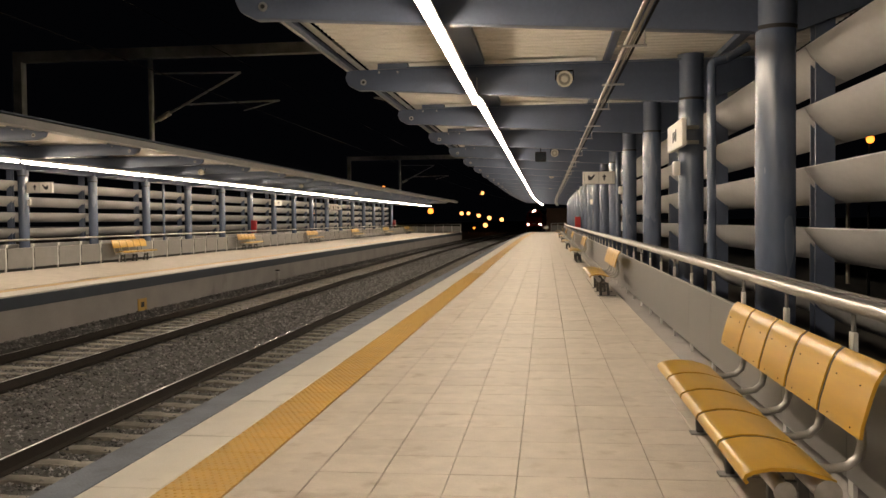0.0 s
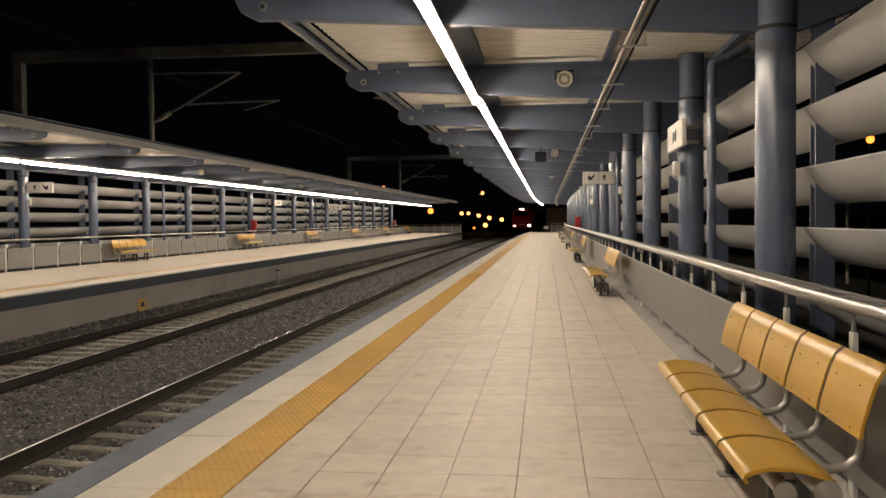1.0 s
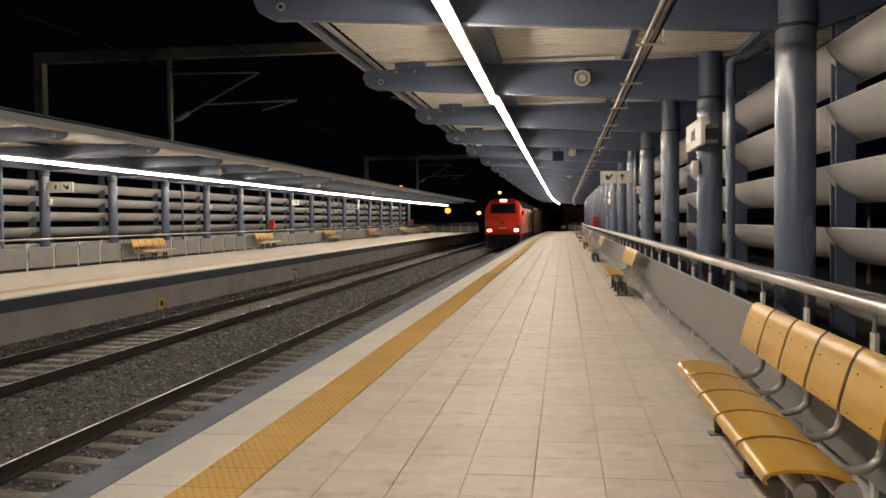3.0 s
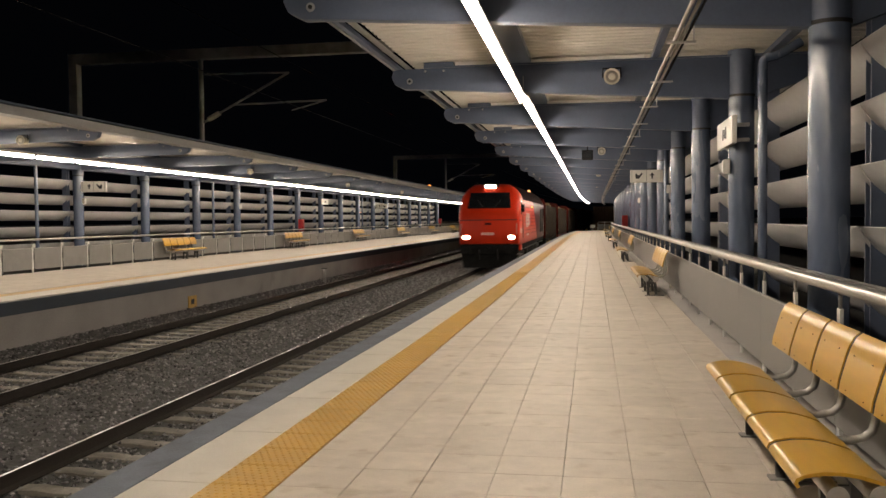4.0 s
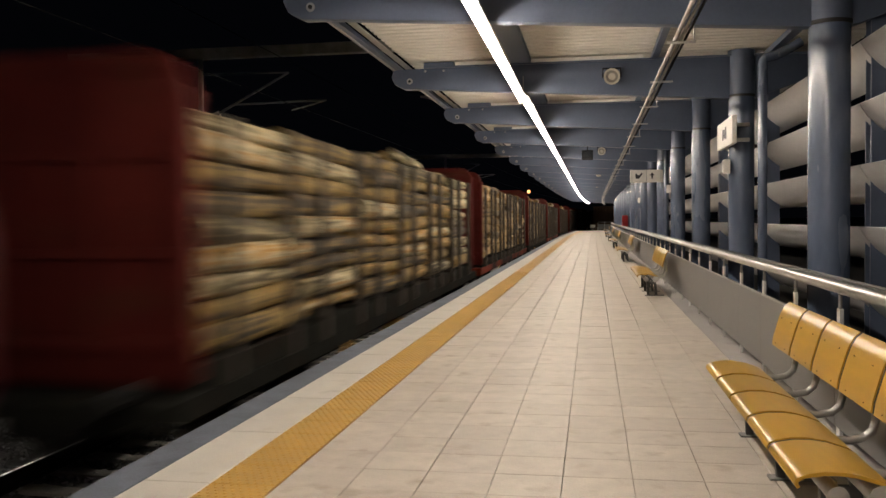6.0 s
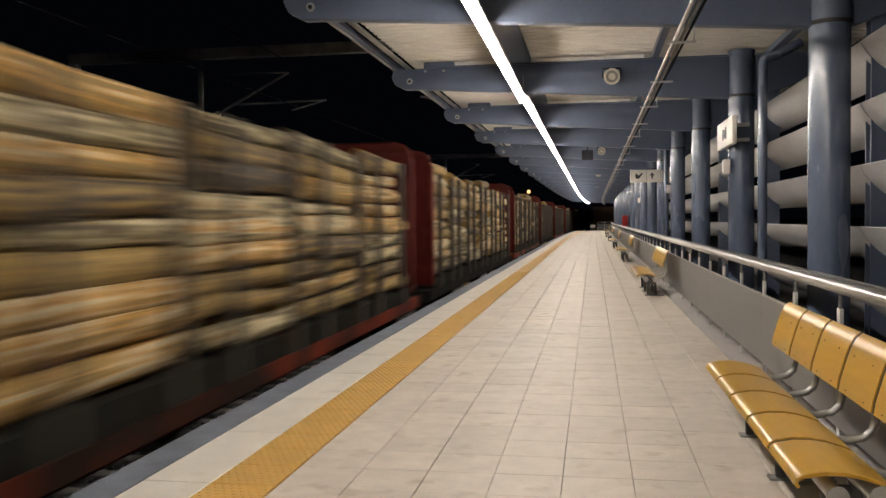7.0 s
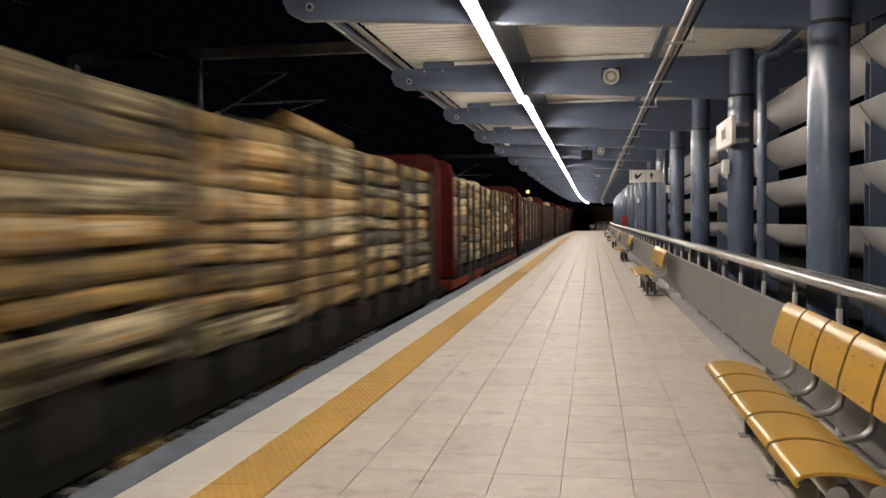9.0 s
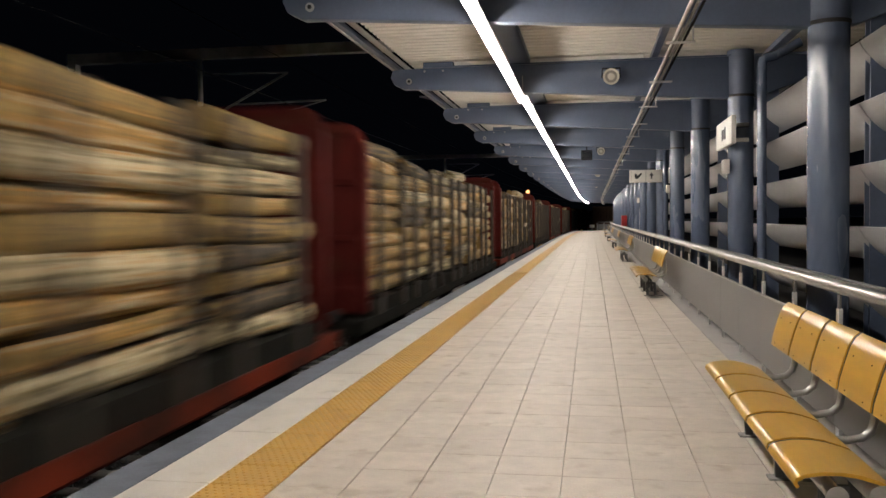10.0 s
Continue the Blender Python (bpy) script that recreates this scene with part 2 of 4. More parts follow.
class Shape:
    """Collects vertices and faces of one mesh."""

    def __init__(self):
        self.v, self.f = [], []

    def box(self, x0, x1, y0, y1, z0, z1):
        n = len(self.v)
        self.v += [(x, y, z) for z in (z0, z1) for y in (y0, y1) for x in (x0, x1)]
        self.f += [tuple(n + i for i in q) for q in ((0, 2, 3, 1), (4, 5, 7, 6), (0, 1, 5, 4), (2, 6, 7, 3), (0, 4, 6, 2), (1, 3, 7, 5))]
        return self

    def slab(self, x0, x1, y0, y1, z0, z1, c):
        """A box whose top edges are chamfered by c."""
        n = len(self.v)
        self.v += [(x0, y0, z0), (x1, y0, z0), (x1, y1, z0), (x0, y1, z0), (x0, y0, z1 - c), (x1, y0, z1 - c), (x1, y1, z1 - c), (x0, y1, z1 - c),
                   (x0 + c, y0 + c, z1), (x1 - c, y0 + c, z1), (x1 - c, y1 - c, z1), (x0 + c, y1 - c, z1)]
        for a in (0, 4):
            self.f += [tuple(n + a + i for i in (k, (k + 1) % 4, (k + 1) % 4 + 4, k + 4)) for k in range(4)]
        self.f += [(n + 8, n + 9, n + 10, n + 11)]
        return self

    def tube(self, p, q, r, seg=12, r2=None, caps=True):
        p, q = Vector(p), Vector(q)
        d = (q - p).normalized()
        a = d.orthogonal().normalized()
        b = d.cross(a)
        n = len(self.v)
        for c, rad in ((p, r), (q, r if r2 is None else r2)):
            self.v += [tuple(c + rad * (math.cos(t) * a + math.sin(t) * b)) for t in (2 * math.pi * i / seg for i in range(seg))]
        self.f += [(n + i, n + (i + 1) % seg, n + seg + (i + 1) % seg, n + seg + i) for i in range(seg)]
        if caps:
            self.f += [tuple(n + i for i in reversed(range(seg))), tuple(n + seg + i for i in range(seg))]
        return self

    def pipe(self, pts, r, seg=10):
        """A round pipe along a line of points."""
        pts = [Vector(p) for p in pts]
        n = len(self.v)
        ref = None
        for i, p in enumerate(pts):
            d = (pts[min(i + 1, len(pts) - 1)] - pts[max(i - 1, 0)]).normalized()
            a = d.orthogonal().normalized() if ref is None else (ref - ref.dot(d) * d).normalized()
            ref = a
            b = d.cross(a)
            self.v += [tuple(p + r * (math.cos(t) * a + math.sin(t) * b)) for t in (2 * math.pi * k / seg for k in range(seg))]
        for i in range(len(pts) - 1):
            for k in range(seg):
                self.f.append((n + i * seg + k, n + i * seg + (k + 1) % seg, n + (i + 1) * seg + (k + 1) % seg, n + (i + 1) * seg + k))
        self.f += [tuple(n + k for k in reversed(range(seg))), tuple(n + (len(pts) - 1) * seg + k for k in range(seg))]
        return self

    def sweep(self, prof, ys, closed=True, curve=False, caps=True):
        """A profile of (x, z) points carried along y; curve follows the station's bend."""
        n, k = len(self.v), len(prof)
        for y in ys:
            b = bend(y) if curve else 0
            self.v += [(x + b, y, z) for x, z in prof]
        for i in range(len(ys) - 1):
            for j in range(k if closed else k - 1):
                a, b = n + i * k + j, n + i * k + (j + 1) % k
                self.f.append((a, b, b + k, a + k))
        if closed and caps:
            self.f += [tuple(n + j for j in reversed(range(k))), tuple(n + (len(ys) - 1) * k + j for j in range(k))]
        return self

    def plate(self, outline, y0, y1):
        """An outline of (x, z) points given thickness along y."""
        return self.sweep(outline, [y0, y1])

    def loft(self, rings, caps=True):
        n, k = len(self.v), len(rings[0])
        for r in rings:
            self.v += [tuple(p) for p in r]
        for i in range(len(rings) - 1):
            for j in range(k):
                a, b = n + i * k + j, n + i * k + (j + 1) % k
                self.f.append((a, b, b + k, a + k))
        if caps:
            self.f += [tuple(n + j for j in reversed(range(k))), tuple(n + (len(rings) - 1) * k + j for j in range(k))]
        return self

    def ball(self, c, r, seg=12, rings=8, sy=1.0):
        n = len(self.v)
        for i in range(rings + 1):
            a = math.pi * i / rings
            self.v += [(c[0] + r * math.sin(a) * math.cos(t), c[1] + sy * r * math.sin(a) * math.sin(t), c[2] + r * math.cos(a))
                       for t in (2 * math.pi * k / seg for k in range(seg))]
        for i in range(rings):
            for k in range(seg):
                a, b = n + i * seg + k, n + i * seg + (k + 1) % seg
                self.f.append((a, a + seg, b + seg, b))
        return self

    def mesh(self, name, material, smooth=30, bevel=0.0):
        me = bpy.data.meshes.new(name)
        me.from_pydata(self.v, [], self.f)
        bm = bmesh.new()
        bm.from_mesh(me)
        bmesh.ops.recalc_face_normals(bm, faces=bm.faces)
        if bevel:
            bmesh.ops.bevel(bm, geom=[e for e in bm.edges if len(e.link_faces) == 2 and e.calc_face_angle(0) > 0.6], offset=bevel, segments=2,
                            affect="EDGES", profile=0.5, clamp_overlap=True)
        bm.to_mesh(me)
        bm.free()
        me.materials.append(material)
        if smooth:
            me.shade_smooth()
            me.set_sharp_from_angle(angle=radians(smooth))
        return me


def part(name, shape, material, parent, label="", smooth=30, bevel=0.0):
    ob = new(name, shape if isinstance(shape, bpy.types.Mesh) else shape.mesh(name, material, smooth, bevel))
    ob.parent = parent
    return tagged(ob, label)


def thing(name, label, category, group="", kind="", m=None):
    ob = new(name)
    ob.empty_display_size = 0.2
    if m is not None:
        ob.matrix_basis = m
    return tagged(ob, label, category, group, kind)


def solid(name, shape, material, label, category="", group="", kind="", m=None, smooth=30, bevel=0.0):
    ob = new(name, shape.mesh(name, material, smooth, bevel))
    if m is not None:
        ob.matrix_basis = m
    return tagged(ob, label, category, group, kind)


def span(a, b, step):
    n = max(1, round((b - a) / step))
    return [a + (b - a) * i / n for i in range(n + 1)]


# ---------- the plan ----------
EDGE, STRIP_L, STRIP_R, RAILING = -2.43, -2.01, -1.61, 1.81
COLUMN, BAY, FIRST_COL = 2.27, 4.69, 2.02
END = 100.0
NEAR_TRACK, FAR_TRACK, GAUGE = -4.57, -9.05, 1.735
L_EDGE, L_RAILING, L_COLUMN, L_FIRST = -11.2, -17.0, -17.85, 22.19
RAIL_TOP, BED = -0.90, -1.155
LONG = span(-14, 55, 23) + span(60, 104, 5)
FAR = span(-40, 55, 31) + span(60, 300, 8)

# ---------- ground, platforms, tracks ----------
solid("ground", Shape().box(-2000, 2000, -2000, 2000, -1.6, -1.45), M_GROUND, "dark bare earth around the station at night", kind="structure")


def platform(name, near, far, label):
    s = Shape().sweep([(near, -1.5), (far, -1.5), (far, -0.045), (near, -0.045)], LONG, curve=True)
    return solid(name, s, M_GROUT, label, kind="structure")


pav = platform("pavement_1", -2.68, 3.4, "concrete platform base under pale square tiles")
pav2 = platform("pavement_2", -18.9, -11.22, "concrete base of the opposite platform")
solid("platform_wall", Shape().sweep([(-11.22, -1.5), (-11.16, -1.5), (-11.16, -0.29), (-11.22, -0.29)], LONG, curve=True), M_CONC,
      "grey cast concrete face of the opposite platform", kind="structure")
solid("platform_edge_band", Shape().sweep([(-11.23, -0.288), (-11.12, -0.288), (-11.12, -0.03), (-11.23, -0.03)], LONG, curve=True), M_BLUEBAND,
      "dark blue painted band along the platform edge", kind="structure")
solid("platform_wall_near", Shape().sweep([(-2.72, -1.5), (-2.685, -1.5), (-2.685, -0.05), (-2.72, -0.05)], LONG, curve=True), M_CONC,
      "concrete face of the platform beside the track", kind="structure")
solid("back_slab", Shape().sweep([(1.95, -0.043), (3.4, -0.043), (3.4, -0.02), (1.95, -0.02)], LONG, curve=True), M_ASPHALT,
      "dark concrete strip behind the railing", kind="structure")


def rock(c, r, rng):
    """A small broken stone of eight faces."""
    pts = [(1, 0, 0), (-1, 0, 0), (0, 1, 0), (0, -1, 0), (0, 0, 1), (0, 0, -0.8)]
    a = rng.random() * 6.28
    out = []
    for x, y, z in pts:
        k = r * (0.6 + 0.7 * rng.random())
        x, y = x * math.cos(a) - y * math.sin(a) + rng.uniform(-.3, .3), x * math.sin(a) + y * math.cos(a) + rng.uniform(-.3, .3)
        out.append((c[0] + k * x, c[1] + k * y, c[2] + 0.75 * k * (z + rng.uniform(-.25, .25))))
    return out


ROCK_F = ((0, 2, 4), (2, 1, 4), (1, 3, 4), (3, 0, 4), (2, 0, 5), (1, 2, 5), (3, 1, 5), (0, 3, 5))


def bed_height(x):
    """The ballast lies level with the sleepers' tops, a little lower inside the rails, and heaps between the tracks."""
    d = min(abs(x - NEAR_TRACK), abs(x - FAR_TRACK))
    h = 0.056 if d < 0.74 else 0.080 if d < 1.28 else 0.080 + min(1.0, (d - 1.28) / 0.25) * 0.045
    return BED + h + max(0.0, (-10.2 - x) * 0.12)


def ballast():
    xs = [-11.15 + 0.12 * i for i in range(75)]
    xs = [x for x in xs if x < -2.75] + [-2.73]
    s = Shape().sweep([(x, bed_height(x) - 0.03) for x in xs], FAR, closed=False, curve=True)
    solid("ballast_bed", s, M_BED, "grey gritty bed of the two railway tracks", kind="structure")
    rng = random.Random(5)
    s = Shape()
    for _ in range(62000):
        u = rng.random()
        y = -5.0 + 77 * u ** 1.9
        x = rng.uniform(-11.12, -2.78)
        big = 1 + 0.012 * max(0, y)
        p = rock((x + bend(y), y, bed_height(x) - 0.012 + rng.uniform(-.012, .010)), rng.uniform(0.016, 0.036) * big, rng)
        n = len(s.v)
        s.v += p
        s.f += [tuple(n + i for i in q) for q in ROCK_F]
    solid("track_ballast", s, M_BALLAST, "loose grey crushed granite ballast between the rails", "ballast", kind="stuff", smooth=0)


ballast()

RAIL_PROFILE = [(-0.07, 0), (0.07, 0), (0.07, 0.015), (0.012, 0.035), (0.010, 0.125), (0.036, 0.135), (0.036, 0.168), (-0.036, 0.168), (-0.036, 0.135),
                (-0.010, 0.125), (-0.012, 0.035), (-0.07, 0.015)]
HEAD_PROFILE = [(-0.004, 0.168), (0.026, 0.168), (0.022, 0.173), (0.0, 0.173)]


def track(center, label):
    t = thing("railway_track", label, "railway track", "two parallel tracks", "structure")
    for side in (-1, 1):
        x, z = center + side * GAUGE / 2, RAIL_TOP - 0.173
        r = part("rail", Shape().sweep([(x + a, z + b) for a, b in RAIL_PROFILE], FAR, curve=True), M_RAILSIDE, t, "dark rusty rail")
        part("rail_head", Shape().sweep([(x + a, z + b) for a, b in HEAD_PROFILE], FAR, curve=True), M_RAILHEAD, r, "shiny worn running surface")
    s = Shape().sweep([(-1.3, 0), (-1.3, 0.12), (-0.6, 0.14), (-0.4, 0.12), (0.4, 0.12), (0.6, 0.14), (1.3, 0.12), (1.3, 0)], [-0.11, 0.11])
    me = s.mesh("sleeper", M_SLEEPER, 30, 0.012)
    for i in range(125):
        y = -13 + 0.6 * i
        sl = part("sleeper", me, M_SLEEPER, t)
        sl.matrix_basis = at(center, y, BED - 0.060)


track(NEAR_TRACK, "railway track with dark rails on concrete sleepers beside platform")
track(FAR_TRACK, "railway track with concrete sleepers beside the opposite platform")


# ---------- columns, beams, canopy ----------
def column(m, group):
    c = thing("steel_column", "round blue-grey painted steel column carrying the canopy", "column", group, m=m)
    part("shaft", Shape().tube((0, 0, 0), (0, 0, 3.2), 0.178, 32), M_STEELBLUE, c)
    part("collar", Shape().tube((0, 0, 3.2), (0, 0, 3.235), 0.19, 32), M_BLACKLINE, c, "dark joint ring")
    part("head", Shape().tube((0, 0, 3.235), (0, 0, 3.86), 0.186, 32), M_BEAMBLUE, c)
    b = part("base_plate", Shape().box(-0.26, 0.26, -0.26, 0.26, -0.02, 0.012), M_BEAMBLUE, c, bevel=0.004)
    for sx in (-1, 1):
        for sy in (-1, 1):
            part("bolt", Shape().tube((sx * .21, sy * .21, 0.012), (sx * .21, sy * .21, 0.05), 0.016, 6), M_GALV, b)
    return c


def beam(m, reach, group, root=3.19):
    """A tapered box beam from behind the column to its rounded tip over the edge; the origin is the column's axis."""
    b = thing("canopy_beam", "tapered dark blue steel cantilever beam with pinned tip", "beam", group, m=m)
    tip = -reach
    out = [(1.25, 3.56), (0.2, root), (-0.2, root), (tip + 0.35, 3.475), (tip + 0.2, 3.475), (tip + 0.05, 3.55), (tip, 3.66), (tip + 0.03, 3.76), (tip + 0.15, 3.775),
           (1.25, 3.775)]
    part("web", Shape().plate(out, -0.075, 0.075), M_BEAMBLUE, b, bevel=0.008)
    part("top_flange", Shape().box(tip + 0.5, 1.3, -0.11, 0.11, 3.775, 3.795), M_BEAMBLUE, b)
    pin = part("pin", Shape().tube((tip + 0.28, -0.085, 3.59), (tip + 0.28, 0.085, 3.59), 0.045, 16), M_GALV, b, "galvanised pin")
    part("pin_nut", Shape().tube((tip + 0.28, -0.10, 3.59), (tip + 0.28, 0.10, 3.59), 0.022, 6), M_BLACKLINE, pin)
    part("cleat", Shape().box(tip + 0.5, tip + 0.95, -0.09, 0.09, 3.795, 3.86), M_BEAMBLUE, b)
    part("packing_strip", Shape().box(tip + 0.98, -1.35, -0.122, -0.085, 3.798, 3.845), M_SIGN, b, "cream packing strip")
    for dx in (0.52, 0.8):
        part("bolt", Shape().tube((tip + dx, -0.095, 3.73), (tip + dx, 0.095, 3.73), 0.018, 6), M_GALV, b)
    return b


def corrugated(x0, x1, z0, z1, ys):
    """Roof sheet: trapezoid ribs that run across the platform."""
    s = Shape()
    n = 0
    for y in ys:
        for dy, dz in ((0, 0), (0.06, 0), (0.085, 0.022), (0.145, 0.022), (0.17, 0)):
            s.v += [(x0 + bend(y), y + dy, z0 + dz), (x1 + bend(y), y + dy, z1 + dz)]
            if n:
                s.f.append((n - 2, n - 1, n + 1, n))
            n += 2
    return s


def canopy(x_tip, x_back, y0, label, name):
    lo, hi = min(x_tip, x_back), max(x_tip, x_back)
    ys = [y0 + 0.2 * i for i in range(int((END - y0) / 0.2))]
    c = solid(name, corrugated(lo, hi, 3.875, 3.875, ys), M_ROOF, label, kind="structure", smooth=0)
    strip = span(y0, 55, 20) + span(60, END, 5)
    part("roof_skin", Shape().sweep([(lo, 3.935), (hi, 3.935), (hi, 3.97), (lo, 3.97)], strip, curve=True), M_BEAMBLUE, c)
    return c


RIGHT_Y = [FIRST_COL + BAY * k for k in range(-3, 21)]
LEFT_Y = [L_FIRST + BAY * k for k in range(-5, 16)]
REACH, L_REACH = 5.07, 6.55

col0 = column(at(COLUMN, RIGHT_Y[0]), "columns along the platform")
beam0 = beam(at(COLUMN, RIGHT_Y[0]), REACH, "canopy beams of the platform")
for y in RIGHT_Y[1:]:
    copy_thing(col0, at(COLUMN, y))
    copy_thing(beam0, at(COLUMN, y))
colL = copy_thing(col0, at(L_COLUMN, LEFT_Y[0], 0, 180))
tagged(colL, group="columns along the opposite platform")
beamL = beam(at(L_COLUMN, LEFT_Y[0], 0, 180), L_REACH, "canopy beams of the opposite platform", 3.41)
for y in LEFT_Y[1:]:
    copy_thing(colL, at(L_COLUMN, y, 0, 180))
    copy_thing(beamL, at(L_COLUMN, y, 0, 180))

canopy(-2.55, 3.75, -14.0, "cream corrugated metal roof sheet over the platform", "canopy_roof_1")
canopy(-11.35, -19.3, -4.0, "cream corrugated metal roof sheet over the opposite platform", "canopy_roof_2")

STRIP1 = span(-14, 55, 23) + span(60, END, 5)
STRIP2 = span(-4, 55, 20) + span(60, END, 5)


def long_member(name, prof, strip, material, label, smooth=30):
    return solid(name, Shape().sweep(prof, strip, curve=True), material, label, kind="structure", smooth=smooth)


def rect(x0, x1, z0, z1):
    return [(x0, z0), (x1, z0), (x1, z1), (x0, z1)]


# edge gutters, purlins and the duct beside the lamps
long_member("canopy_gutter_1", [(-2.78, 3.80), (-2.71, 3.80), (-2.71, 3.82), (-2.76, 3.82), (-2.76, 3.90), (-2.78, 3.90)], STRIP1, M_BEAMBLUE,
            "dark folded gutter along the canopy edge")
long_member("canopy_drip_edge_1", rect(-2.812, -2.784, 3.785, 3.90), STRIP1, M_GALV, "thin galvanised drip edge of the canopy")
long_member("canopy_edge_angle_1", rect(-2.61, -2.52, 3.798, 3.81), STRIP1, M_GALV, "galvanised angle under the roof edge")
long_member("canopy_fascia_2", rect(-11.42, -11.12, 3.67, 3.85), STRIP2, M_LOUVER, "smooth grey fascia along the opposite canopy")
long_member("roof_purlin_1", rect(-0.99, -0.70, 3.797, 3.873), STRIP1, M_BEAMBLUE, "dark purlin beside the lamp line")
long_member("roof_purlin_2", rect(1.03, 1.12, 3.797, 3.873), STRIP1, M_BEAMBLUE, "dark roof purlin over the cable tray")
long_member("roof_purlin_3", rect(2.62, 2.74, 3.797, 3.873), STRIP1, M_BEAMBLUE, "dark roof purlin over the columns")
long_member("roof_purlin_4", rect(-14.9, -14.75, 3.797, 3.873), STRIP2, M_BEAMBLUE, "dark roof purlin of the opposite canopy")
long_member("eaves_beam_2", rect(-17.98, -17.74, 3.415, 3.60), STRIP2, M_BEAMBLUE, "dark beam over the opposite columns")
long_member("lamp_duct_2", rect(-14.70, -14.58, 3.40, 3.435), STRIP2, M_BEAMBLUE, "dark steel duct beside the opposite lamp line")


def cable_tray():
    t = thing("cable_conduits", "dull steel cable conduits hung below the canopy beams", "cable conduit", kind="structure")
    for x, r, m_ in ((0.935, 0.020, M_CONDUIT), (0.985, 0.016, M_CONDUIT), (1.022, 0.012, M_DARK)):
        part("conduit", Shape().sweep([(x + r * math.cos(a), 3.122 + r + r * math.sin(a)) for a in (i * math.pi / 4 for i in range(8))], STRIP1, curve=True), m_, t)
    me = Shape().box(0.86, 1.12, -0.015, 0.015, 3.10, 3.12).mesh("bracket", M_GALV)
    rod = Shape().tube((1.10, 0, 3.12), (1.10, 0, 3.36), 0.008, 6).mesh("hanger", M_GALV)
    for y in RIGHT_Y:
        for dy in (0, BAY / 2):
            b = part("bracket", me, M_GALV, t)
            b.matrix_basis = at(0, y + dy)
        h = part("hanger", rod, M_GALV, t)
        h.matrix_basis = at(0, y)


cable_tray()


PITCH = 1.84


def luminaire(m, group, half, drop, hood, lip, lens, gap):
    """A closed fluorescent batten: a slim spine above, glowing diffuser below, a hood where it has one."""
    length = PITCH - 0.01
    l = thing("fluorescent_light", "long lit white fluorescent batten hung below canopy beams", "ceiling light", group, m=m)
    part("housing", Shape().sweep([(-half - 0.002, 0.046), (half + 0.002, 0.046), (half + 0.002, lip), (hood, lip), (hood, 0.054), (0.028, 0.062), (0.026, 0.09), (-0.026, 0.09), (-0.028, 0.062), (-hood, 0.054), (-hood, lip), (-half - 0.002, lip)], [0, length]),
         M_GALV, l, "grey metal spine")
    part("diffuser", Shape().sweep([(-half, 0.044), (half, 0.044), (half, -0.012 - drop), (half * 0.6, -0.028 - drop), (-half * 0.6, -0.028 - drop), (-half, -0.012 - drop)],
                                   [0.012 + gap, length - 0.012 - gap]), lens, l, "glowing white diffuser")
    for yy in (0.0, length - 0.012):
        part("end_cap", Shape().box(-half * 0.9, half * 0.9, yy, yy + 0.012, -0.02 - drop, 0.045), M_LEG, l)
    return l


def lamp_pose(y):
    """The near run of lamps sags a little towards its end at the coupling."""
    if y > 6.0:
        return at(-0.815, y, 3.285)
    f = (y - 0.7) / 5.92
    return Matrix.Translation((-0.818 - 0.026 * f, y, 3.285 - 0.032 * f)) @ pose(0, 0, 0, -0.31, 0, 0.25)


lum = luminaire(lamp_pose(6.62 - 10 * PITCH), "light line of the platform", 0.034, 0.0, 0.068, 0.032, M_TUBE, 0.0)
for i in range(-9, 50):
    copy_thing(lum, lamp_pose(6.62 + PITCH * i))
cp = thing("lamp_coupling", "small grey clip joining two lamp runs", "bracket", m=at(-0.835, 6.61, 3.245))
part("clip", Shape().box(-0.05, 0.05, -0.012, 0.012, -0.035, 0.10), M_GALV, cp)
part("hanger", Shape().tube((0.02, 0, 0.10), (0.02, 0, 0.36), 0.007, 6), M_GALV, cp)
# same lamp type, its diffuser built deeper so the shape carries the bloom
lumL = luminaire(at(-14.4, 14.8 - 9 * PITCH, 3.32), "light line of the opposite platform", 0.042, 0.048, 0.10, 0.004, M_TUBELEFT, 0.10)
for i in range(-8, 46):
    copy_thing(lumL, at(-14.4, 14.8 + PITCH * i, 3.32))


# ---------- louvers behind the columns ----------
LOUVER_Z = (3.05, 2.50, 1.95, 1.40, 0.85, 0.30)


def louver_bay(m, group):
    """One bay of the screen: a flanged post and six thin curved blades, each a scoop from its upper front edge down and out."""
    b = thing("louver_screen", "bay of curved grey metal louvers on a dark steel post", "louver screen", group, m=m)
    arc = [(0.63 * (math.cos(radians(25)) - math.cos(radians(a))), -0.63 * (math.sin(radians(a)) - math.sin(radians(25)))) for a in (25 + 5 * i for i in range(10))]
    prof = arc + [(x + 0.010, z + 0.010) for x, z in reversed(arc)]
    me = Shape().sweep(prof, [0.012, BAY - 0.012]).mesh("blade", M_LOUVER, 40)
    for z in LOUVER_Z:
        o = part("blade", me, M_LOUVER, b, "curved grey painted metal blade")
        o.location = (0, 0, z)
    p = part("post", Shape().box(0.09, 0.26, -0.012, 0.012, -0.02, 3.86), M_BEAMBLUE, b, "dark blue flat steel post")
    part("web", Shape().box(0.165, 0.185, 0.013, 0.14, -0.02, 3.86), M_BEAMBLUE, p)
    part("back_flange", Shape().box(0.09, 0.26, 0.141, 0.16, -0.02, 3.86), M_BEAMBLUE, p)
    return b


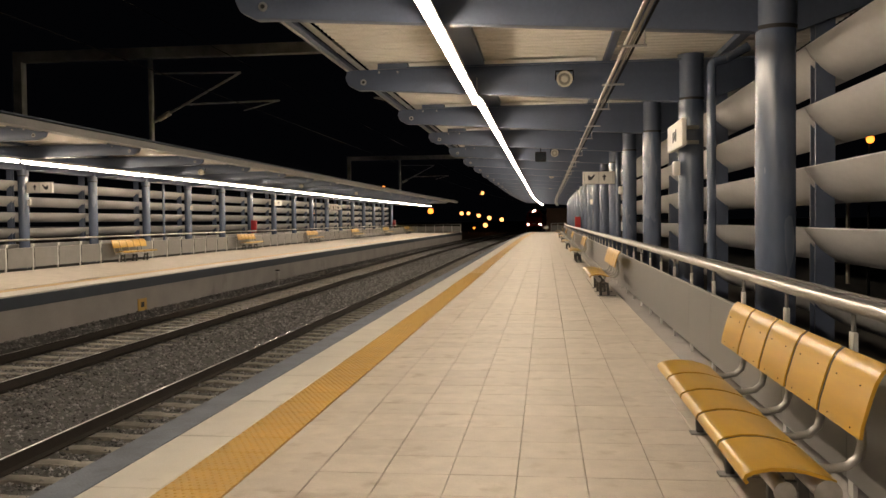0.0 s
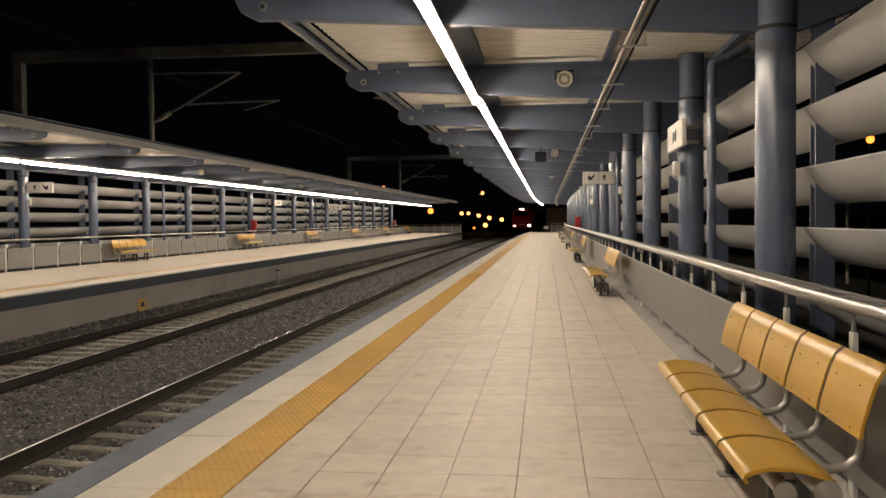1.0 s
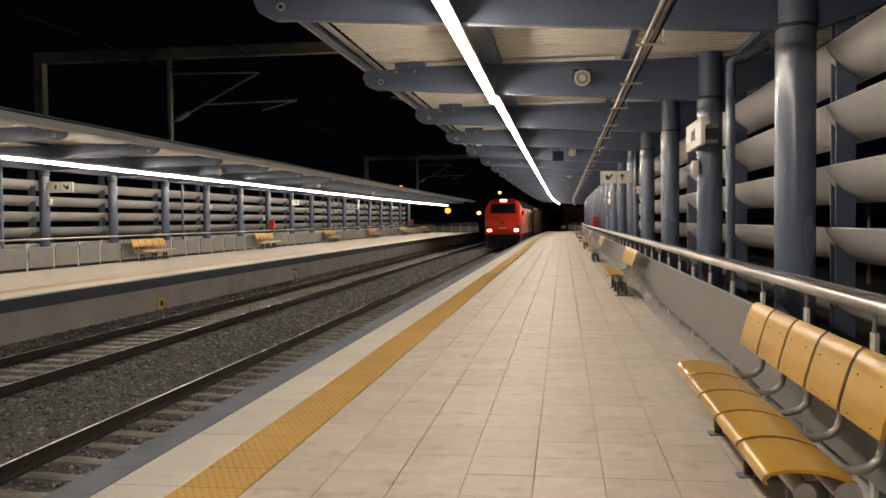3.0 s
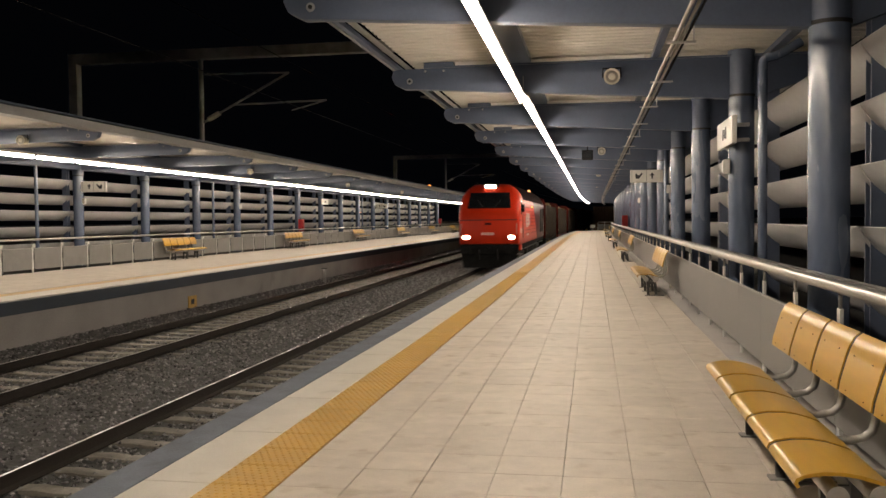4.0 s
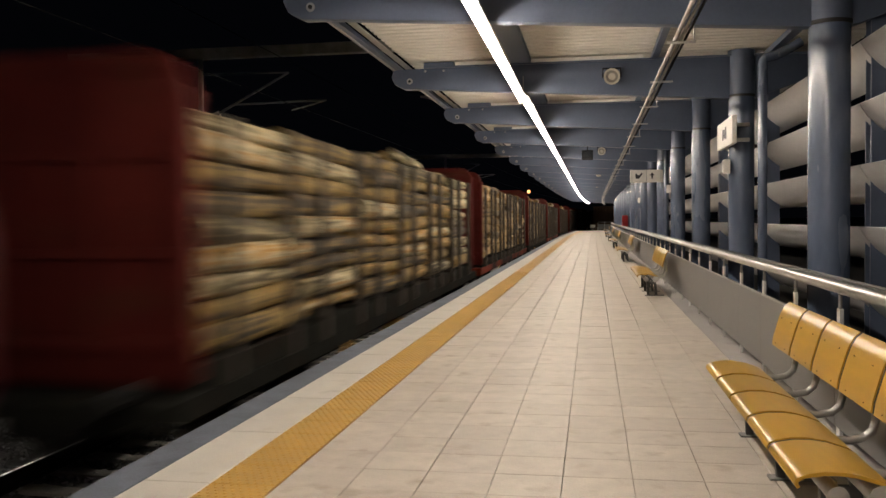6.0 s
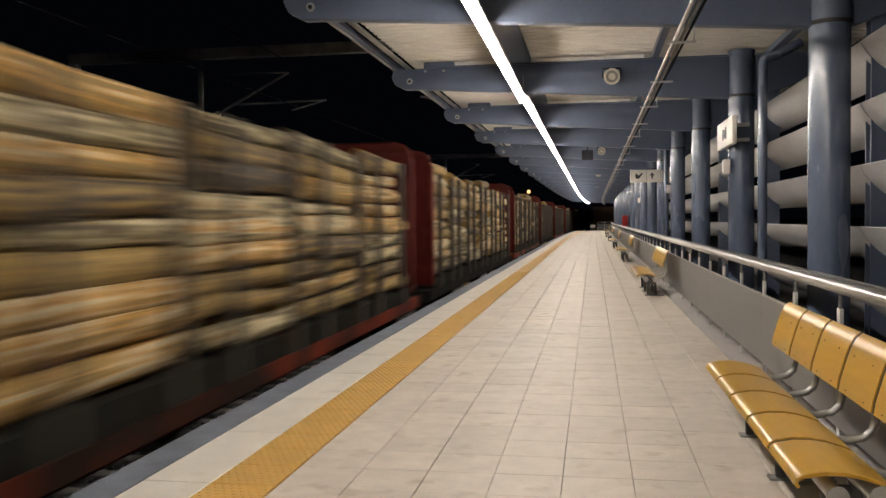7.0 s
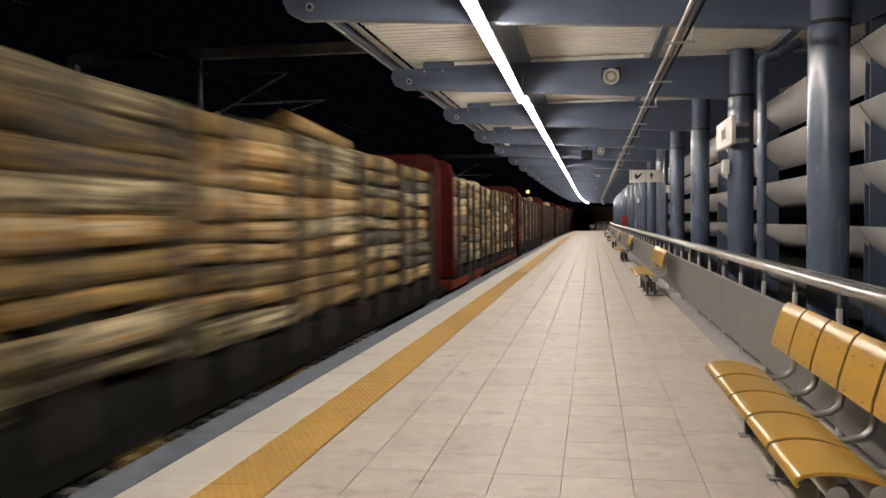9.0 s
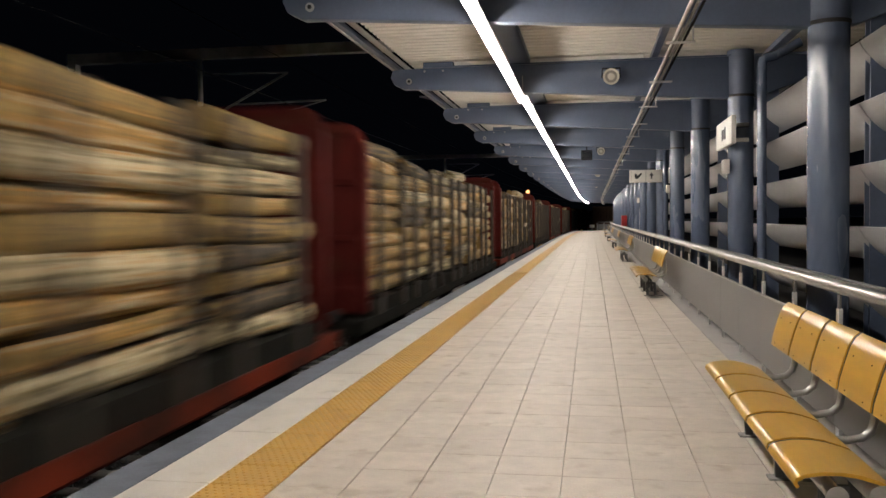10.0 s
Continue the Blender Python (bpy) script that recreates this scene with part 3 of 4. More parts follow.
lv = louver_bay(at(2.53, RIGHT_Y[0]), "louver screens behind the platform")
for y in RIGHT_Y[1:]:
    copy_thing(lv, at(2.53, y))
lvL = copy_thing(lv, at(-18.11, LEFT_Y[0], 0, 180))
tagged(lvL, group="louver screens behind the opposite platform")
for y in LEFT_Y[1:]:
    copy_thing(lvL, at(-18.11, y, 0, 180))

# ---------- railings ----------
def railing(x, facing, strip, posts, label, name, slit, thick):
    """Round steel handrail, flat inner rail, posts and infill panels. facing: +1 where the platform lies to -x."""
    r = thing(name, label, "railing", kind="structure")
    f = facing
    circle = [(x + thick * math.cos(a), 1.03 + thick * math.sin(a)) for a in (2 * math.pi * i / 14 for i in range(14))]
    part("handrail", Shape().sweep(circle, strip, curve=True), M_STAINLESS, r, "round brushed stainless handrail")
    a, b = sorted((x + f * 0.085, x + f * 0.15))
    part("back_rail", Shape().sweep(rect(a, b, 0.985, 1.06), strip, curve=True), M_PANEL, r)
    gap = posts[1] - posts[0]
    a, b = sorted((x - f * 0.012, x + f * 0.012))
    post = Shape().box(a, b, -0.038, 0.038, -0.02, 0.885)
    if slit > 0.03:
        a, b = sorted((x - f * 0.06, x - f * 0.035))
        post.box(a, b, -0.06, 0.06, 0.80, 0.90)
    pm = post.mesh("post", M_POSTWHITE)
    stem = Shape().tube((x, 0, 0.885), (x, 0, 0.995), 0.013, 8).mesh("stem", M_PANEL)
    a, b = sorted((x - f * 0.034, x - f * 0.020))
    pn = Shape().box(a, b, slit, gap - slit, 0.10, 0.75).mesh("panel", M_PANEL)
    a, b = sorted((x - f * 0.036, x - f * 0.012))
    lip = Shape().box(a, b, 0.02, gap - 0.02, 0.751, 0.765).mesh("panel_lip", M_GALV)
    for y in posts:
        if y > END + 3:
            continue
        o = part("post", pm, M_POSTWHITE, r, "pale flat steel post")
        o.matrix_basis = at(0, y)
        part("stem", stem, M_PANEL, o, "dark stem below the handrail")
        o = part("panel", pn, M_PANEL, r, "grey finely perforated panel")
        o.matrix_basis = at(0, y)
        o = part("panel_lip", lip, M_GALV, r)
        o.matrix_basis = at(0, y)
    return r


railing(RAILING, 1, LONG, [-1.42 + 1.31 * i for i in range(-8, 80)], "stainless railing with grey infill panels behind the benches", "railing_1", 0.003, 0.046)
railing(L_RAILING, -1, [y for y in LONG], [19.79 + 1.5 * i for i in range(-10, 56)], "stainless railing with grey panels along the opposite platform", "railing_2", 0.06, 0.035)


def end_fence(x0, x1, y, label):
    r = thing("railing_end", label, "railing", kind="structure", m=at(0, y))
    part("handrail", Shape().tube((x0, 0, 1.03), (x1, 0, 1.03), 0.03, 10), M_STAINLESS, r)
    n = max(2, round((x1 - x0) / 1.2))
    for i in range(n + 1):
        x = x0 + (x1 - x0) * i / n
        part("post", Shape().box(x - .03, x + .03, -0.02, 0.02, 0, 1.0), M_POSTWHITE, r)
        if i < n:
            part("panel", Shape().box(x + .05, x + (x1 - x0) / n - .05, -0.01, 0.01, 0.1, 0.78), M_PANEL, r)


end_fence(0.1, 1.75, 103.6, "steel railing closing the platform's far end")
end_fence(-16.9, -11.3, 103.6, "steel railing closing the opposite platform's end")


# ---------- benches ----------
def bench(m, group):
    b = thing("bench", "five-seat bench of honey plywood shells on steel tubes", "bench", group, m=m)
    w, gap = 0.585, 0.046
    seat = [(0.0, 0.375), (-0.012, 0.395), (-0.004, 0.418), (0.03, 0.436), (0.10, 0.449), (0.18, 0.450), (0.25, 0.440), (0.32, 0.420), (0.37, 0.400)]
    back = [(0.455, 0.575), (0.463, 0.63), (0.48, 0.69), (0.497, 0.75), (0.517, 0.81), (0.545, 0.86), (0.575, 0.885)]

    def shell(line, d):
        pts = [Vector((x, 0, z)) for x, z in line]
        off = []
        for i, p in enumerate(pts):
            t = (pts[min(i + 1, len(pts) - 1)] - pts[max(i - 1, 0)]).normalized()
            off.append((p.x + t.z * d, p.z - t.x * d))
        return list(line) + off[::-1]

    def lowered(line, dx, dz):
        return [(x + dx, z + dz) for x, z in line]

    # black strips fill the open gaps between shells and stand for their shade
    js = Shape().sweep(shell(lowered(seat, 0.004, -0.006), 0.012), [-gap / 2 + 0.001, gap / 2 - 0.001]).mesh("seat_joint", M_BLACKLINE, 45)
    jb_ = Shape().sweep(shell(lowered(back, 0.007, 0.0), 0.012), [-gap / 2 + 0.001, gap / 2 - 0.001]).mesh("back_joint", M_BLACKLINE, 45)
    for i in range(1, 5):
        for me, nm in ((js, "seat_joint"), (jb_, "back_joint")):
            o = part(nm, me, M_BLACKLINE, b, "dark strip standing for the shaded gap between shells")
            o.location = (0, (i - 2.5) * w, 0)
    sm = Shape().sweep(shell(seat, 0.016), [gap / 2, w - gap / 2]).mesh("seat", M_SEAT, 45)
    bk = Shape().sweep(shell(back, 0.016), [gap / 2, w - gap / 2]).mesh("backrest", M_SEAT, 45)
    arm = Shape().pipe([(0.30, 0, 0.385), (0.42, 0, 0.375), (0.50, 0, 0.39), (0.545, 0, 0.43), (0.56, 0, 0.49), (0.555, 0, 0.56), (0.545, 0, 0.70)], 0.021, 10).mesh("arm_tube", M_TUBEDULL, 60)
    for i in range(5):
        y = (i - 2.5) * w
        for me, nm, lb in ((sm, "seat", "curved honey-coloured plywood seat"), (bk, "backrest", "curved honey-coloured plywood backrest")):
            o = part(nm, me, M_SEAT, b, lb)
            o.location = (0, y, 0)
            if nm == "backrest":
                for u in (0.24, 0.76):
                    for f0, f1 in (((0.4585, 0.0, 0.60), (0.4545, 0.0, 0.601)), ((0.502, 0.0, 0.78), (0.497, 0.0, 0.7815))):
                        q = Vector((0, u * w, 0))
                        part("bolt", Shape().tube(Vector(f0) + q, Vector(f1) + q, 0.0035, 8), M_BLACKLINE, o, "small dark bolt head")
        o = part("arm_tube", arm, M_TUBEDULL, b, "bent satin steel tube")
        o.location = (0, y + w / 2, 0)
    for x, r in ((0.16, 0.034), (0.335, 0.045)):
        t = part("beam_tube", Shape().tube((x, -2.5 * w + 0.03, 0.345), (x, 2.5 * w - 0.03, 0.345), r, 16), M_GALV, b)
        for y in (-2.5 * w + 0.02, 2.5 * w - 0.03):
            part("end_cap", Shape().tube((x, y, 0.345), (x, y + 0.012, 0.345), r + 0.012, 20), M_GALV, t, "round grey end disc")
    for y in (-1.0, 0.0, 1.0):
        l = part("leg", Shape().plate([(0.19, 0.32), (0.24, 0.32), (0.25, 0.012), (0.20, 0.012)], y - 0.02, y + 0.02)
                 .plate([(0.32, 0.32), (0.37, 0.32), (0.40, 0.012), (0.35, 0.012)], y - 0.02, y + 0.02).box(0.236, 0.33, y - 0.015, y + 0.015, 0.22, 0.27), M_LEG, b, "twin-strut leg, coloured dark for the shade below the seats", bevel=0.003)
        part("foot", Shape().box(0.16, 0.52, y - 0.05, y + 0.05, 0.0, 0.012), M_PANEL, l)
    return b


bn = bench(at(1.01, -1.08), "benches along the platform")
for y in (12.0, 25.4, 38.9, 52.4, 66.0, 80.0):
    copy_thing(bn, at(1.01, y))
for y in (13.5, 27.6, 41.6, 55.7, 69.8, 83.8, 96.0):
    o = copy_thing(bn, at(-16.2, y, 0, 180))
    tagged(o, group="benches along the opposite platform")


# ---------- fittings on the canopy ----------
def speaker(m, group):
    s = thing("loudspeaker", "round cream loudspeaker fixed to a canopy beam", "loudspeaker", group, m=m)
    part("housing", Shape().tube((0, 0, 0), (0, -0.20, 0), 0.075, 24, 0.108), M_SPEAKER, s)
    def hoop(y, r):
        return [Vector((r * math.cos(a), y, r * math.sin(a))) for a in (2 * math.pi * i / 24 for i in range(24))]
    part("rim", Shape().loft([hoop(-0.20, 0.116), hoop(-0.225, 0.116), hoop(-0.225, 0.096), hoop(-0.204, 0.088)], caps=False), M_SPEAKER, s, "pale rim")
    part("grille", Shape().tube((0, -0.2005, 0), (0, -0.206, 0), 0.086, 24, 0.06), M_CONDUIT, s, "grey speaker cone")
    part("dust_cap", Shape().ball((0, -0.204, 0), 0.052, 16, 8, 0.35), M_SPEAKER, s, "pale domed cap")
    part("yoke", Shape().pipe([(-0.125, -0.11, 0), (-0.125, -0.11, 0.13), (0.125, -0.11, 0.13), (0.125, -0.11, 0)], 0.012, 6), M_DARK, s, "dark steel yoke")
    part("bracket", Shape().box(-0.12, 0.12, -0.05, 0.0, 0.10, 0.17), M_BEAMBLUE, s)
    return s


sp = speaker(at(0.46, FIRST_COL + BAY - 0.08, 3.52), "loudspeakers along the canopy")
for k in (4, 7, 10):
    copy_thing(sp, at(0.46, FIRST_COL + BAY * k - 0.08, 3.52))

for y in (14.05, 28.1, 42.2, 56.2):
    o = copy_thing(sp, at(-13.2, L_FIRST + BAY * round((y - L_FIRST) / BAY) + 0.0 - 0.08, 3.50))
    tagged(o, group="loudspeakers of the opposite canopy")
mon = thing("display_monitor", "small dark display hung from a canopy beam", "monitor", m=at(0.06, FIRST_COL + 3 * BAY, 2.98))
part("case", Shape().box(-0.14, 0.14, -0.09, 0.09, 0, 0.24), M_DARK, mon, bevel=0.01)
part("screen", Shape().box(-0.115, 0.115, -0.096, -0.091, 0.025, 0.215), M_GLASS, mon, "dark screen")
part("hanger", Shape().tube((0, 0, 0.24), (0, 0, 0.40), 0.015, 8), M_DARK, mon)

pipe_grp = "rainwater pipes"


def downpipe(m, bent=True):
    p = thing("rainwater_pipe", "blue-grey painted rainwater pipe beside a column", "drain pipe", pipe_grp, m=m)
    elbow = [(0.01, 0, 3.44), (0.05, 0, 3.48), (0.16, 0, 3.50), (0.46, 0.02, 3.66)] if bent else [(0, 0, 3.80)]
    part("pipe", Shape().pipe([(0, 0, 0), (0, 0, 3.38)] + elbow, 0.058, 14), M_STEELBLUE, p, smooth=50)
    for z in (0.9, 2.4):
        part("clip", Shape().tube((0, 0, z), (0, 0, z + 0.03), 0.067, 14), M_STEELBLUE, p)


for y in (5.13, 19.7, 33.7, 52.4):
    downpipe(at(2.27, y))
for y in (19.8, 33.4, 61.0):
    downpipe(at(-17.85, y, 0, 180), False)


def name_sign(m, length, group):
    """A flat sign box fixed to a column, its faces along the platform."""
    s = thing("station_sign", "white station name sign held by brackets on a column", "sign", group, m=m)
    part("box", Shape().box(-0.03, 0.03, 0, length, 0, 0.37), M_SIGN, s, bevel=0.006)
    for z in (0.07, 0.28):
        part("bracket", Shape().box(0.03, 0.30, length * 0.45, length * 0.45 + 0.05, z, z + 0.05), M_GALV, s)
    return s


sg = name_sign(at(2.03, 5.75, 2.48), 1.4, "station signs")
for i, (h, z) in enumerate(((0.17, 0.10), (0.12, 0.12), (0.15, 0.10))):
    part("printed_bar", Shape().box(-0.0345, -0.031, 0.50 + 0.13 * i, 0.59 + 0.13 * i, z, z + h), M_INK, sg)


def hanging_sign(m, group):
    s = thing("direction_sign", "white double pictogram sign across the platform", "sign", group, m=m)
    part("box", Shape().box(0, 0.95, -0.04, 0.04, 0, 0.37), M_SIGN, s, bevel=0.006)
    part("bracket", Shape().box(1.0, 1.12, -0.02, 0.02, 0.04, 0.10), M_GALV, s)
    part("bracket", Shape().box(1.0, 1.12, -0.02, 0.02, 0.27, 0.33), M_GALV, s)
    for a, b in ((-0.046, -0.041), (0.041, 0.046)):
        part("pictogram", Shape().plate([(0.16, 0.12), (0.24, 0.10), (0.30, 0.16), (0.37, 0.25), (0.34, 0.29), (0.25, 0.20), (0.18, 0.27), (0.15, 0.24)], a, b), M_INK, s)
        part("arrow", Shape().plate([(0.62, 0.1), (0.67, 0.1), (0.67, 0.2), (0.72, 0.2), (0.645, 0.29), (0.57, 0.2), (0.62, 0.2)], a, b), M_INK, s)
    for x in (0.05, 0.48, 0.90):
        part("divider", Shape().box(x - 0.006, x + 0.006, -0.044, 0.044, 0.0, 0.372), M_PANEL, s)
    return s


hs = hanging_sign(at(1.3, 20.6, 2.57), "direction signs")
copy_thing(hs, at(-16.7, 22.1, 2.62, 180))
copy_thing(hs, at(-16.6, 64.3, 2.5, 180))
copy_thing(sg, at(-17.55, 51.0, 2.62, 180))


def extinguisher_box(m):
    s = thing("fire_cabinet", "red metal fire extinguisher cabinet on a column", "fire cabinet", "fire cabinets", m=m)
    part("body", Shape().box(-0.16, 0.16, -0.12, 0.12, 0, 0.75), M_FIRERED, s, bevel=0.015)
    part("door", Shape().box(-0.14, 0.14, -0.132, -0.121, 0.03, 0.72), M_FIRERED, s)
    part("stand", Shape().box(-0.06, 0.06, -0.06, 0.06, -0.9, 0.0), M_DARK, s)
    return s


eb = extinguisher_box(at(1.98, 44.0, 0.9))
copy_thing(eb, at(-17.4, 45.0, 0.9, 180))
copy_thing(eb, at(-17.4, 92.0, 0.9, 180))


def junction_box(m):
    s = thing("junction_box", "small pale electrical box fixed to a column", "electrical box", "electrical boxes", m=m)
    part("body", Shape().box(-0.07, 0.02, -0.06, 0.06, 0, 0.2), M_SIGN, s, bevel=0.008)
    part("lid", Shape().box(-0.078, -0.071, -0.05, 0.05, 0.02, 0.18), M_POSTWHITE, s)
    return s


jb = junction_box(at(2.08, 6.62, 2.12))
for y in (16.1, 30.2):
    copy_thing(jb, at(2.08, y, 2.12))
for y in (22.2, 36.2):
    copy_thing(jb, at(-17.66, y, 2.2, 180))


# ---------- things on the opposite side and in the track ----------
mk = thing("kilometre_mark", "small yellow mark plate on the platform face", "marker", m=at(-11.15, 17.1, -0.93))
part("plate", Shape().box(0, 0.02, -0.26, 0.26, 0, 0.34), M_TACTILE, mk)
part("print", Shape().box(0.021, 0.023, -0.1, 0.1, 0.10, 0.24), M_INK, mk)
st = thing("track_stub_post", "short grey steel stub post beside the track", "post", m=at(-10.6, 27.9, -1.06))
part("post", Shape().box(-0.06, 0.06, -0.06, 0.06, 0, 0.62), M_GALV, st, bevel=0.01)
part("cap", Shape().box(-0.075, 0.075, -0.075, 0.075, 0.621, 0.66), M_DARK, st)


# ---------- overhead line ----------
M_CATEN = mat("weathered_mast_steel", (0.24, 0.24, 0.23), 0.7, 0.2, 3, 0.3)


def portal(y):
    p = thing("catenary_portal", "dark steel overhead line portal with cantilever arms", "catenary portal", "overhead line portals", m=at(0, y))
    part("upright", Shape().box(-17.65, -17.35, -0.15, 0.15, 3.98, 7.1), M_CATEN, p)
    part("crossbeam", Shape().box(-17.65, 4.3, -0.16, 0.16, 7.0, 7.35), M_CATEN, p)
    part("far_upright", Shape().box(4.0, 4.3, -0.15, 0.15, -1.5, 7.0), M_CATEN, p)
    for x, s in ((-12.85, 1), (-0.9, -1)):
        d = part("drop_mast", Shape().tube((x, 0, 4.2), (x, 0, 7.0), 0.085, 12), M_GALV, p, "pale drop mast")
        part("strut", Shape().pipe([(x, 0, 4.85), (x + s * 3.1, 0, 6.45)], 0.04, 8), M_CATEN, d)
        part("tie", Shape().pipe([(x, 0, 6.5), (x + s * 3.1, 0, 6.45)], 0.028, 8), M_CATEN, d)
        part("register_arm", Shape().pipe([(x + s * 1.15, 0, 5.45), (x + s * 4.4, 0, 5.5)], 0.03, 8), M_CATEN, d)
        part("steady_arm", Shape().pipe([(x + s * 4.4, 0, 5.5), (x + s * 3.2, 0, 5.2)], 0.02, 8), M_CATEN, d)
        part("insulator", Shape().tube((x + s * 0.25, 0, 4.98), (x + s * 0.65, 0, 5.185), 0.085, 12), M_SPEAKER, d, "ribbed insulator")


portal(21.6)
portal(71.0)
for i, (x, z) in enumerate(((-9.05, 5.15), (-9.05, 6.45), (-4.57, 5.15), (-4.57, 6.45))):
    w = Shape().sweep([(x + 0.012 * math.cos(a), z + 0.012 * math.sin(a)) for a in (0, 1.57, 3.14, 4.71)], FAR, curve=True)
    solid("overhead_wire", w, M_DARK, "thin overhead line wire above the track", "wire", "overhead wires")


# ---------- lamps in the distance ----------
def street_lamp(x, y, z, r, lens, base=-1.45, label="distant street lamp glowing orange in the dark"):
    s = thing("street_lamp", label, "street lamp", "street lamps in the dark", m=pose(x, y, 0))
    part("pole", Shape().tube((0.0, 0.1, base), (0, 0.1, z), 0.05, 8, 0.035), M_DARK, s)
    part("lantern", Shape().box(-r * 0.8, r * 0.8, -r * 0.2, r * 1.2 + 0.1, z + r * 0.75, z + r * 1.0), M_DARK, s)
    part("lens", Shape().ball((0, 0, z), r * 0.85, 14, 10), lens, s, "glowing lens")


# the far lenses are oversized: their radii include the lamps' bloom
for x, y, z, r, lens in ((-15.69, 215, 8.39, 0.5, M_SODIUMWHITE), (-19.63, 200, 3.18, 0.55, M_SODIUMWHITE), (-18.28, 203, 3.19, 0.5, M_SODIUMWHITE),
                         (-16.07, 206, 2.63, 0.55, M_SODIUMWHITE), (-13.65, 209, 2.06, 0.6, M_SODIUMWHITE), (-10.74, 212, 1.61, 0.6, M_SODIUMWHITE),
                         (-13.33, 190, 0.37, 0.6, M_SODIUMWHITE), (-15.48, 185, -0.19, 0.3, M_SODIUM), (-20.45, 150, 3.25, 0.6, M_SODIUM),
                         (-25.25, 130, 6.87, 0.3, M_SODIUM), (-32.27, 75, 2.90, 0.2, M_SODIUM), (-33.88, 120, 2.97, 0.33, M_SODIUM),
                         (10.70, 23.7, 4.0, 0.15, M_SODIUM)):
    street_lamp(x, y, z, r, lens)
pl = thing("lamp_post", "thin pale lamp post beyond the louvers", "post", m=pose(13.3, 33.7, -1.45))
part("pole", Shape().tube((0, 0, 0), (0, 0, 4.2), 0.09, 10), M_SPEAKER, pl)

hoard = thing("site_hoarding", "dark brown timber hoarding beyond the platform end", "hoarding", m=at(1.6, 108.0, -0.2))
for i in range(12):
    part("board", Shape().box(-2.2 + 0.36 * i, -1.86 + 0.36 * i, 0, 0.04, 0, 3.2), M_HOARD, hoard)
for x, y in ((-0.55, 104.2), (-12.6, 104.2)):
    e = thing("platform_end_sign", "small white notice at the platform end", "sign", "notices at the platform ends", m=at(x, y))
    part("plate", Shape().box(-0.3, 0.3, -0.02, 0.0, 0.35, 0.7), M_SIGN, e)
    part("post", Shape().box(-0.03, 0.03, 0.001, 0.05, -1.4, 0.7), M_GALV, e)


# ---------- the train ----------
def bogie(parent, y, label="dark bogie with steel wheels"):
    g = part("bogie", Shape().box(-1.05, 1.05, y - 1.7, y + 1.7, 0.5, 0.82), M_DARK, parent, label, bevel=0.03)
    for dy in (-1.15, 1.15):
        for s in (-1, 1):
            w = part("wheel", Shape().tube((s * 0.80, y + dy, 0.46), (s * 0.93, y + dy, 0.46), 0.46, 28), M_RAILSIDE, g)
            part("axle_box", Shape().box(*sorted((s * 1.02, s * 1.2)), y + dy - 0.18, y + dy + 0.18, 0.34, 0.62), M_DARK, g, bevel=0.02)
    for s in (-1, 1):
        part("spring", Shape().tube((s * 1.1, y, 0.3), (s * 1.1, y, 0.72), 0.13, 12), M_DARK, g)


def ring(y, hw, zb, zs, zt, top_hw):
    """A cross-section of the engine's body: sill, side, rounded shoulder, roof."""
    half = [(hw - 0.04, zb), (hw, zb + 0.08), (hw, zb + 0.5 * (zs - zb)), (hw, zs), (hw - 0.10 * (hw - top_hw) - .01, zs + 0.30 * (zt - zs)), (0.5 * (hw + top_hw), zs + 0.72 * (zt - zs)),
            (top_hw, zt - 0.03), (top_hw * 0.6, zt)]
    return [Vector((x, y, z)) for x, z in half] + [Vector((-x, y, z)) for x, z in reversed(half)]


